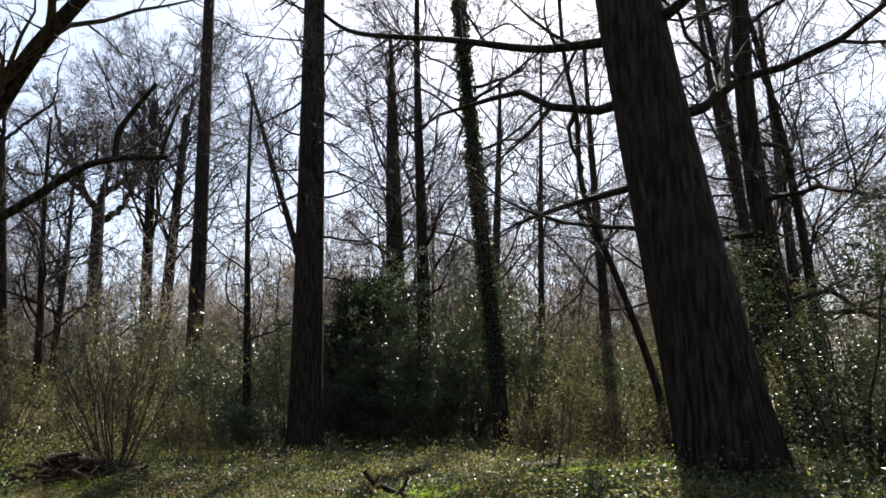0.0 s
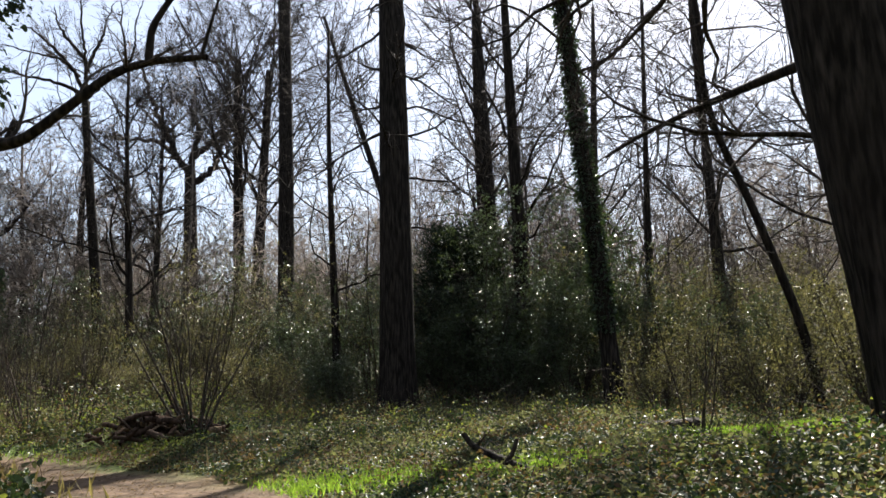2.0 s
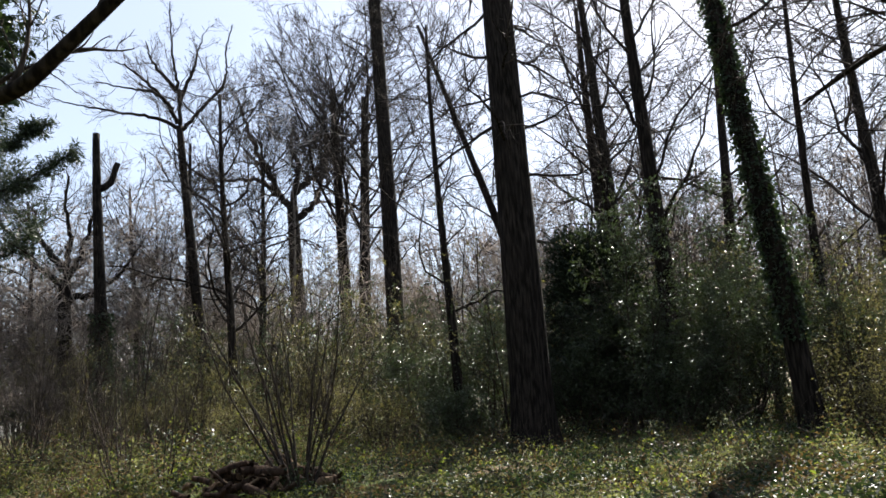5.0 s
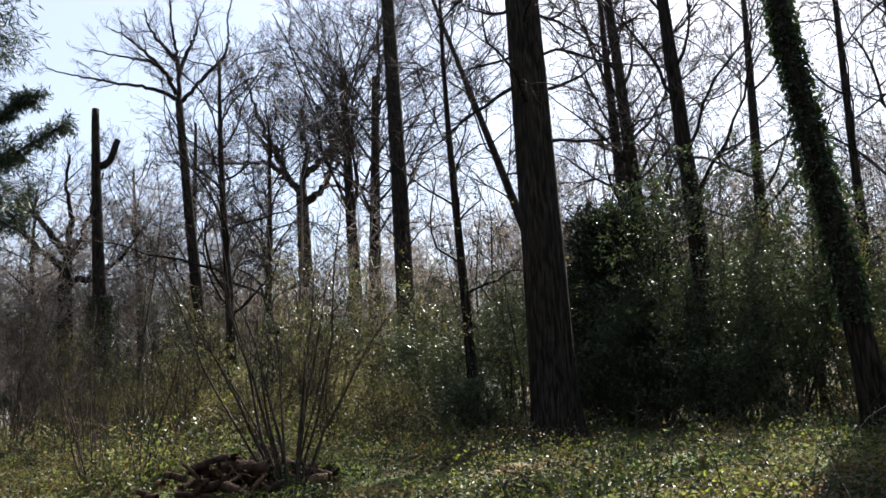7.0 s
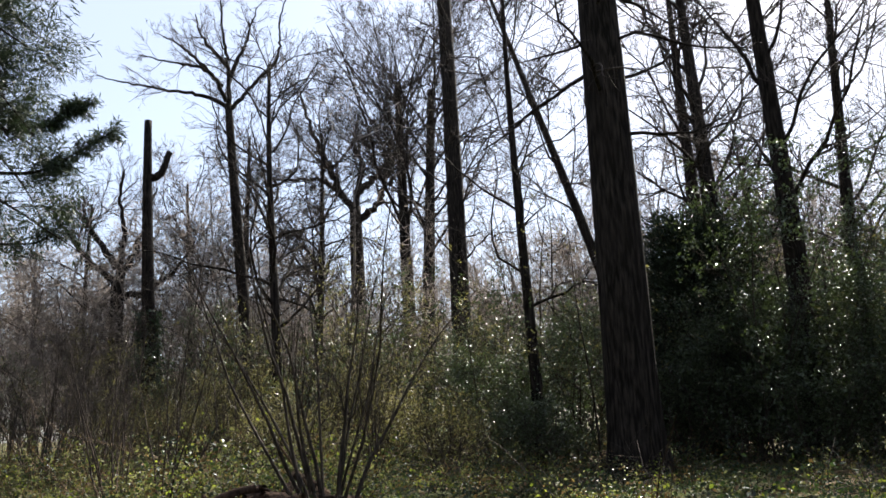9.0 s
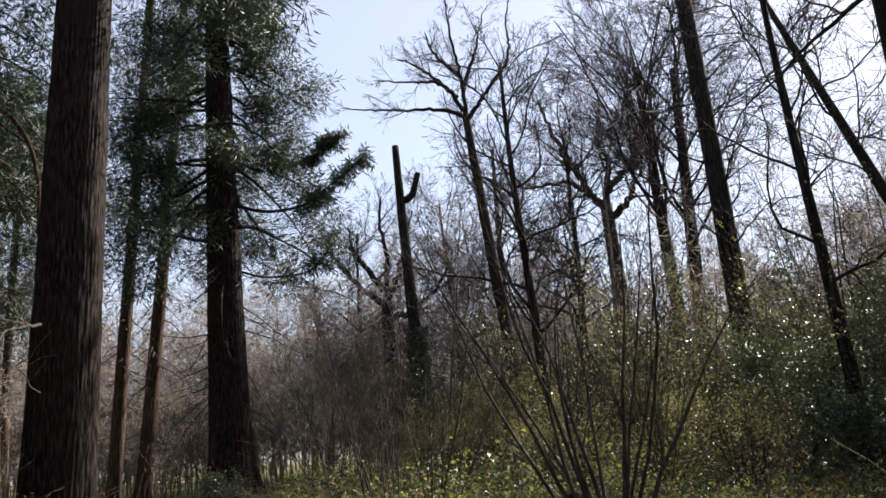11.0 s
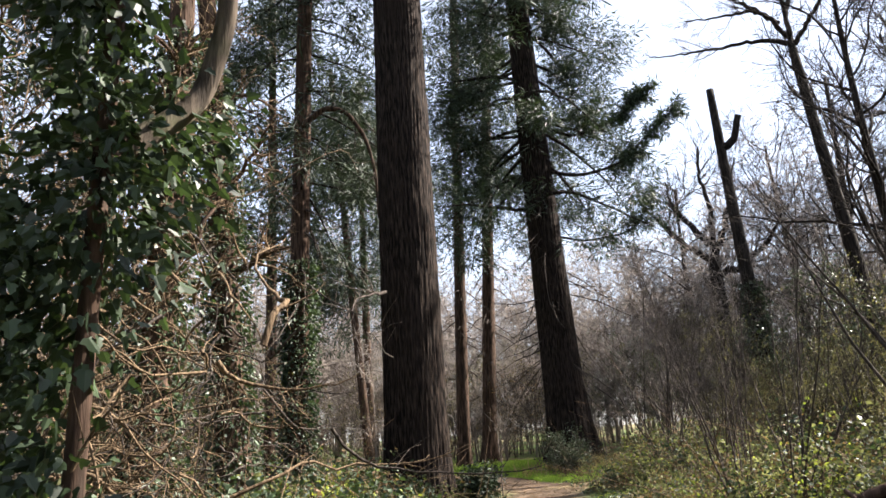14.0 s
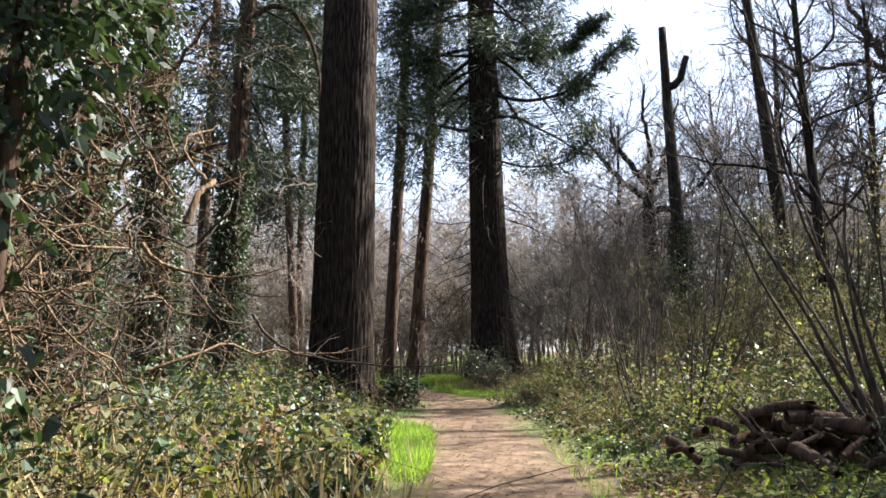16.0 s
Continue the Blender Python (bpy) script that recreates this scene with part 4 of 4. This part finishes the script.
# cut logs
def log_pile(x, y):
    t = thing("log_pile", (x, y, float(ground_z(x, y))), "heap of cut weathered logs and brushwood", "log pile")
    sides = 9
    a = np.linspace(0, 2 * np.pi, sides, endpoint=False)
    for i in range(60):
        q = rng.uniform(0, 1)
        px, py = rng.normal(0, 0.48), rng.normal(0, 0.45)
        L, r = rng.uniform(0.15, 0.6), rng.uniform(0.015, 0.075)
        z = 0.03 + max(0, 0.5 * math.exp(-(px * px / 1.1 + py * py / 0.6))) * q
        yaw, tip = rng.uniform(0, 6.28), rng.uniform(-0.6, 0.6)
        d = np.array([math.cos(yaw) * math.cos(tip), math.sin(yaw) * math.cos(tip), math.sin(tip)])
        u = unit(np.cross(d, [0, 0, 1.0]))
        w = np.cross(d, u)
        v = []
        for s in (-0.5, 0.0, 0.5):
            rr = r * (1 + 0.08 * rng.normal(size=sides))
            v.append(np.array([px, py, z]) + d * L * s + np.array([0, 0, 0.02]) * (s == 0) + rr[:, None] * (np.cos(a)[:, None] * u + np.sin(a)[:, None] * w))
        v = np.concatenate(v)
        f = [[k * sides + j, k * sides + (j + 1) % sides, (k + 1) * sides + (j + 1) % sides, (k + 1) * sides + j] for k in (0, 1) for j in range(sides)]
        ob = part("log", mesh_of("log", v, np.array(f), BARK_PINE if i % 5 else LOGWOOD), t)
        fan = np.array([[0, j + 1, j] for j in range(1, sides - 1)])
        if i % 3:
            continue
        part("cut_end", mesh_of("cut_end", v[:sides] - d * 0.003, fan, LOGWOOD, False), ob)
        part("cut_end", mesh_of("cut_end", v[2 * sides:] + d * 0.003, fan[:, ::-1], LOGWOOD, False), ob)


log_pile(-8.1, 18.6)
log_pile(-8.3, 17.95)


# ---- undergrowth and woods without number ----
def stuff(name, me, label, category):
    return tagged(new(name, me), label, category, kind="stuff")


def field(n, box):
    return rng.uniform(box[0], box[1], n), rng.uniform(box[2], box[3], n)


def patchy(x, y, f=0.55, ph=0.0):
    return 0.5 + 0.25 * np.sin(f * x + 1.7 * np.sin(f * 0.8 * y + ph)) + 0.25 * np.sin(f * 1.9 * y + 1.3 * np.sin(f * 2.3 * x + ph))


def cover(name, n, box, mat, size, tall, label, keep, flat=0.5, ph=0.0, sharp=1.6):
    x, y = field(n * 3, box)
    gap, side = path_gap(x, y)
    p = np.clip(patchy(x, y, 0.8, ph), 0, 1) ** sharp
    ok = (gap > 0.85 + 0.35 * patchy(x, y, 2.0)) & keep(x, y, gap, side) & (rng.uniform(size=len(x)) < 0.25 + p) & (np.hypot((x - 2.6) / 1.0, (y - 12.3) / 1.3) > 1.4)
    x, y, gap = x[ok][:n], y[ok][:n], gap[ok][:n]
    h = tall * np.clip((gap - 0.8) / 2.0, 0.15, 1) * (0.25 + 0.9 * patchy(x, y, 1.1, ph + 2)) * rng.uniform(0.0, 1.0, len(x)) ** 0.7
    C = np.stack([x, y, ground_z(x, y) + 0.02 + h], -1)
    return stuff(name, mesh_of(name, *split_leaves(*blades(C, size, size * 0.62, flat=flat)), mat, False), label, "undergrowth")


RIGHT = (-24, 9, 4, 31)
LEFT = (-24, -4.5, 8.5, 23)
on_right = lambda x, y, gap, side: (side > 0) & (y > 4)
on_left = lambda x, y, gap, side: (side < 0) & (gap < 9)
cover("ivy_cover", 34000, RIGHT, IVY, 0.08, 0.16, "low carpet of dark ivy on the ground", on_right, ph=0.5)
cover("ivy_cover", 22000, (-7, 6, 6.0, 17), IVY, 0.068, 0.26, "low carpet of dark ivy on the ground", on_right, ph=0.2, sharp=0.8)
cover("bramble_cover", 19000, (-7, 6, 6.0, 17), BRAMBLE, 0.058, 0.34, "low trailing brambles with olive leaves", on_right, ph=2.9, sharp=0.8)
cover("herb_cover", 7000, (-8, 6, 6.0, 18), BRIGHT, 0.06, 0.15, "fresh green low herbs in patches of sun", on_right, ph=1.3, sharp=3.5)
cover("herb_cover", 5000, (-18, -7, 15, 24), BRIGHT, 0.06, 0.2, "fresh green low herbs in patches of sun", on_right, ph=3.3, sharp=3.0)
cover("leaf_litter", 13000, (-10, 4, 8, 17), DEADLEAF, 0.06, 0.24, "dry brown fallen leaves", on_right, flat=0.6, ph=5.2, sharp=1.2)
cover("leaf_litter", 30000, (-26, 9, 2, 31), DEADLEAF, 0.065, 0.10, "dry brown fallen leaves", lambda x, y, g, s: g > 0.9, flat=0.8, ph=4.0)


def path_litter(n):
    s = rng.uniform(1.5, 14, n)
    i = s.astype(int)
    f = (s - i)[:, None]
    c = PATH[i] * (1 - f) + PATH[i + 1] * f + rng.normal(0, 0.55, (n, 2))
    C = np.stack([c[:, 0], c[:, 1], ground_z(c[:, 0], c[:, 1]) + 0.012], -1)
    stuff("path_litter", mesh_of("path_litter", *split_leaves(*blades(C, 0.055, 0.03, flat=0.97)), DEADLEAF, False), "crushed dry leaves and chips on the path", "litter")


path_litter(6000)


def mounds(n, per, box, keep, tall, wide, mixture, name, label, fine=False):
    """Lumpy mounds of leaves about arching stems, several kinds of leaf mixed."""
    x, y = field(n * 8, box)
    gap, side = path_gap(x, y)
    ok = keep(x, y, gap, side) & (gap > 1.3) & (rng.uniform(size=len(x)) < 0.15 + patchy(x, y, 0.5, 1.0) ** 2)
    x, y, gap = x[ok][:n], y[ok][:n], gap[ok][:n]
    n = len(x)
    near = np.clip((gap - 0.9) / 2.2, 0.25, 1)
    r = wide * rng.uniform(0.4, 1.4, n) * near
    h = tall * rng.uniform(0.2, 1.25, n) * near
    kind = rng.choice(len(mixture), size=n, p=[m[1] for m in mixture])
    u = np.abs(unit(rng.normal(size=(n, per, 3)))) * np.sign(rng.normal(size=(n, per, 3)) * np.array([1, 1, 0]) + np.array([0, 0, 1]))
    q = rng.uniform(0.15, 1.0, (n, per, 1)) ** 0.45 * rng.uniform(0.75, 1.25, (n, per, 1))
    off = u * q * np.stack([r, r, h], -1)[:, None]
    C = np.stack([x, y, np.zeros(n)], -1)[:, None] + off
    C[..., 2] += ground_z(C[..., 0], C[..., 1]) + 0.03
    glade = np.hypot((C[..., 0] - 2.6) / 1.0, (C[..., 1] - 12.3) / 1.3) > 1.45
    k = np.where(rng.uniform(size=(n, per)) < 0.75, kind[:, None], rng.integers(0, len(mixture), (n, per)))
    far = path_gap(C[..., 0], C[..., 1])[0] > 0.95
    for i, (mat, _, size) in enumerate(mixture):
        pick = C[(k == i) & far & glade]
        if fine:
            stuff(name, mesh_of(name, *outline_leaves(pick, size, OVAL_SHAPE), mat, False), label, "undergrowth")
        else:
            stuff(name, mesh_of(name, *split_leaves(*blades(pick, size, size * 0.6, flat=0.3)), mat, False), label, "undergrowth")


mounds(1300, 80, RIGHT, on_right, 0.5, 0.55, ((BRAMBLE, 0.42, 0.062), (IVY, 0.30, 0.07), (BRIGHT, 0.07, 0.055), (DEADLEAF, 0.21, 0.062)), "bramble_mounds", "low tangled mounds of brambles and ivy")
mounds(420, 60, (-18, 12, 27, 42), on_right, 0.9, 0.9, ((BRAMBLE, 0.45, 0.10), (IVY, 0.35, 0.11), (DEADLEAF, 0.2, 0.10)), "wood_floor_brambles", "brambles and ivy over the wood's floor")
mounds(330, 110, (-25, -9, 17.5, 29.5), lambda x, y, gap, side: (side > 0) & (gap > 1.8), 1.15, 0.85, ((BRAMBLE, 0.5, 0.08), (IVY, 0.2, 0.09), (BRIGHT, 0.10, 0.065), (DEADLEAF, 0.20, 0.07)), "bramble_thicket", "chest-high thicket of brambles along the path", True)
mounds(480, 115, LEFT, on_left, 0.95, 0.6, ((BRAMBLE, 0.26, 0.10), (IVY, 0.58, 0.11), (BRIGHT, 0.04, 0.08), (DEADLEAF, 0.12, 0.09)), "bramble_bank", "waist-high bank of brambles beside the path", True)


def grass(name, n, spots, mat, tall, label):
    xs, ys = [], []
    for x, y, rx, ry, share in spots:
        k = int(n * share)
        xs.append(x + rng.normal(0, rx, k))
        ys.append(y + rng.normal(0, ry, k))
    x, y = np.concatenate(xs), np.concatenate(ys)
    ok = path_gap(x, y)[0] > 0.75
    x, y = x[ok], y[ok]
    ways = np.stack([rng.normal(0, 0.4, len(x)), rng.normal(0, 0.4, len(x)), np.ones(len(x))], -1)
    C = np.stack([x, y, ground_z(x, y) - 0.01], -1)
    return stuff(name, mesh_of(name, *split_leaves(*blades(C, tall, tall * 0.09, ways=ways)), mat, False), label, "grass")


grass("grass", 50000, ((2.6, 12.4, 0.85, 1.0, 0.40), (-0.2, 11.6, 0.5, 0.4, 0.06), (-2.6, 12.2, 0.6, 0.4, 0.05), (-11.6, 15.6, 1.2, 0.45, 0.1), (-14.5, 17.2, 1.5, 0.45, 0.09), (-31, 27.6, 3.0, 1.0, 0.45), (-27, 26.8, 2.0, 0.7, 0.2), (-24.5, 25.2, 1.5, 0.4, 0.1)), GRASS, 0.16, "bright green sunlit grass")
grass("dry_grass", 2600, ((-25.5, 27.8, 1.4, 1.0, 0.6), (-10.5, 12.6, 2.2, 0.9, 0.4)), STRAW, 0.4, "pale dry grass stalks")


def canes(name, n, box, keep, height, mat, label, r=0.006):
    x, y = field(n * 4, box)
    gap, side = path_gap(x, y)
    ok = keep(x, y, gap, side) & (gap > 1.4)
    x, y = x[ok][:n], y[ok][:n]
    n = len(x)
    a = rng.uniform(0, 6.283, n)
    P, R = grow(np.stack([x, y, ground_z(x, y)], -1), np.stack([0.7 * np.cos(a), 0.7 * np.sin(a), np.ones(n)], -1), height * rng.uniform(0.5, 1.4, n), np.full(n, r), np.full(n, r * 0.4), 6, 0.2, -0.16)
    return stuff(name, mesh_of(name, *tubes(P, R, 3), mat), label, "brambles")


canes("bramble_canes", 420, LEFT, on_left, 1.6, TWIG_PALE, "arching pale dead bramble canes")
canes("bramble_canes", 600, (-25, -9, 17, 30), on_right, 2.0, TWIG_PALE, "arching pale dead bramble canes")
canes("bramble_canes", 1100, (-24, 6, 8, 30), on_right, 1.2, TWIG, "arching brown bramble canes")


def tangle(name, n, centre, spread, length, mat, label, r=0.012):
    """Long looping climber stems that hang among the trunks."""
    S = np.array(centre) + rng.normal(size=(n, 3)) * np.array(spread)
    S[:, 2] = np.maximum(S[:, 2], ground_z(S[:, 0], S[:, 1]) + 0.1)
    P, R = grow(S, rng.normal(size=(n, 3)) * np.array([1, 1, 0.8]), length * rng.uniform(0.4, 1.3, n), r * rng.uniform(0.5, 1.5, n), np.full(n, 0.004), 12, 0.28, -0.02)
    L = np.full(n, length)
    S, D, L2, r2 = sprout(P, R, L, 6, 0.1, 1.0, 0.9, 0.25, 0.5)
    P2, R2 = grow(S, D, L2, np.maximum(r2, 0.004), np.full(len(L2), 0.002), 4, 0.25, -0.03)
    low = np.minimum(P[..., 2] - ground_z(P[..., 0], P[..., 1]), 0)
    P[..., 2] -= low
    return stuff(name, mesh_of(name, *joined([tubes(P, R, 5), tubes(P2, R2, 3)]), mat), label, "climbers")


tangle("climber_tangle", 260, (-15.6, 11.6, 4.0), (1.5, 0.7, 2.2), 2.2, TWIG_PALE, "mass of pale looping dead climber stems")
tangle("climber_tangle", 240, (-18.6, 11.4, 3.0), (2.4, 0.8, 2.2), 2.4, TWIG_PALE, "mass of pale looping dead climber stems")
tangle("climber_tangle", 130, (-14.0, 11.5, 1.8), (2.0, 0.6, 1.3), 1.8, TWIG_PALE, "mass of pale looping dead climber stems")
tangle("climber_tangle", 70, (-14.5, 11.2, 1.4), (2.4, 0.6, 0.9), 2.1, TWIG_PALE, "thick looping dead climber stems", r=0.02)
tangle("climber_tangle", 150, (-13.0, 11.6, 1.3), (2.0, 1.2, 1.0), 1.6, TWIG, "mass of brown looping climber stems")


def thicket(name, n, ring, height, label, keep, mat, stems=1, twig=0.012, limbs=9, fine=5, rad=0.05, leaf_n=0, leaf_mat=None, az=(-180, 180), leaf_size=0.2, slim=0.55):
    """Slim bare trees or scrub without number, in a ring about the place."""
    a = np.radians(rng.uniform(az[0], az[1], n * 4))
    q = np.sqrt(rng.uniform(ring[0] ** 2, ring[1] ** 2, n * 4))
    x, y = -6 + q * np.sin(a), 10 + q * np.cos(a)
    gap, side = path_gap(x, y)
    ok = keep(x, y, gap)
    x, y = np.repeat(x[ok][:n], stems), np.repeat(y[ok][:n], stems)
    n = len(x)
    hs = height * rng.uniform(0.5, 1.15, n)
    jit = rng.normal(0, 0.25 if stems > 1 else 0.06, (n, 2))
    P, R = grow(np.stack([x + jit[:, 0] * 0.4, y + jit[:, 1] * 0.4, ground_z(x, y) - 0.05], -1), np.stack([jit[:, 0], jit[:, 1], np.ones(n)], -1), hs, rad * rng.uniform(0.5, 1.5, n) * (hs / height), np.full(n, twig), 8, 0.06, 0.02)
    S, D, L2, r2 = sprout(P, R, hs, limbs, 0.2, 1.0, 0.85, 0.42, 0.5)
    P2, R2 = grow(S, D, L2, np.maximum(r2, twig), np.full(len(L2), twig), 4, 0.22, 0.03)
    S, D, L3, r3 = sprout(P2, R2, L2, fine, 0.1, 1.0, 0.8, 0.6, 0.6)
    P3, R3 = grow(S, D, L3, np.full(len(L3), twig), np.full(len(L3), twig * 0.6), 2, 0.22, 0.02)
    stuff(name, mesh_of(name, *joined([tubes(P, R, 5), tubes(P2, R2, 3), tubes(P3, R3, 3)]), mat), label, "woodland")
    if leaf_n:
        pts = np.concatenate([P3[:, 1:].reshape(-1, 3), P2.reshape(-1, 3)])
        C = pts[rng.integers(0, len(pts), leaf_n)] + rng.normal(0, 0.08, (leaf_n, 3))
        stuff(name + "_leaves", mesh_of(name + "_leaves", *split_leaves(*blades(C, leaf_size, leaf_size * slim)), leaf_mat, False), "fine growth on the scrub", "woodland")


wood_edge = lambda x, y, gap: (gap > np.where(x < -33, 3.0, 7.0)) & ~((x > -7.5) & (x < 12) & (y < 26)) & ~((y < 24) & (x > -13) & (y > 8))
# far woods and scrub wear the paled materials in place of haze
thicket("far_wood", 400, (46, 95), 18, "distant leafless grey-brown wood", lambda x, y, gap: gap > np.where(x < -50, 1.5, 10), TWIG_HAZED, twig=0.02, limbs=13, fine=7, rad=0.15, az=(-100, 45), leaf_n=110000, leaf_mat=FARTWIG_HAZED, leaf_size=1.0, slim=0.07)
# this sector is out of view, added to lower the ambient light
thicket("far_wood", 140, (42, 90), 17, "distant leafless grey-brown wood", lambda x, y, gap: gap > np.where(x < -50, 1.5, 10), TWIG_HAZED, twig=0.025, limbs=8, fine=3, rad=0.18, az=(45, 260))
# never in view: added behind the camera to deepen shade on near sides
thicket("unseen_rear_wood", 90, (13, 48), 15, "unseen wood with evergreens behind the walk, added to block skylight", lambda x, y, gap: (gap > 6) & (y < 4), TWIG, twig=0.03, limbs=8, fine=3, rad=0.2, az=(100, 245), leaf_n=34000, leaf_mat=NEEDLE, leaf_size=0.8)
thicket("far_scrub", 420, (46, 70), 10.5, "mass of distant brown scrub, air haze put into its pale colour", lambda x, y, gap: gap > np.where(x < -45, 1.5, 8), TWIG_HAZED, twig=0.014, limbs=8, fine=5, rad=0.05, az=(-98, 45), leaf_n=130000, leaf_mat=FARTWIG_HAZED, leaf_size=0.8, slim=0.08)
thicket("bend_scrub", 150, (36, 58), 5.5, "dense brown scrub beyond the path's bend", lambda x, y, gap: gap > np.where(x < -36, 1.5, 8), TWIG_HAZED, twig=0.012, limbs=7, fine=4, rad=0.04, az=(-96, -38), leaf_n=60000, leaf_mat=FARTWIG_HAZED, leaf_size=0.5, slim=0.08)
thicket("far_wood", 55, (40, 66), 19, "distant leafless grey-brown wood", lambda x, y, gap: gap > 10, TWIG, twig=0.014, limbs=14, fine=8, rad=0.14, az=(-10, 28))
hedge = lambda x, y, gap: wood_edge(x, y, gap) & (y > 25 - 0.25 * (x + 6)) & (gap > 9)
thicket("scrub", 230, (18, 48), 5.4, "brown leafless scrub under the trees", wood_edge, TWIG, stems=2, twig=0.006, limbs=7, fine=4, rad=0.022, az=(-95, 45), leaf_n=110000, leaf_mat=SHRUB, leaf_size=0.085)
thicket("evergreen_scrub", 95, (18, 42), 5.4, "dark leafy evergreen scrub under the trees", hedge, TWIG, stems=2, twig=0.006, limbs=8, fine=5, rad=0.02, az=(-70, 12), leaf_n=90000, leaf_mat=HOLLY, leaf_size=0.10)
thicket("path_end_scrub", 120, (29, 52), 4.4, "brown leafless scrub beyond the bend", lambda x, y, gap: gap > np.where(x < -38, 1.5, 5.0), TWIG, stems=2, twig=0.008, limbs=8, fine=5, rad=0.02, az=(-88, -50), leaf_n=14000, leaf_mat=DEADLEAF, leaf_size=0.09)
thicket("holly_stand", 20, (17, 30), 6.4, "tall dark hollies among the trunks", lambda x, y, gap: hedge(x, y, gap) & (x > -2.5) & (x < 2.8), TWIG, twig=0.008, limbs=14, fine=6, rad=0.05, az=(2, 30), leaf_n=36000, leaf_mat=HOLLY, leaf_size=0.11)
thicket("olive_scrub", 60, (16, 42), 4.6, "sunlit olive scrub among the trunks", lambda x, y, gap: hedge(x, y, gap) & (x > 2.5), TWIG, stems=2, twig=0.006, limbs=8, fine=5, rad=0.025, az=(8, 48), leaf_n=70000, leaf_mat=SHRUB, leaf_size=0.085)
thicket("sapling_wood", 130, (22, 50), 9, "slim bare saplings", wood_edge, TWIG, twig=0.006, limbs=14, fine=6, rad=0.045, az=(-95, 40))
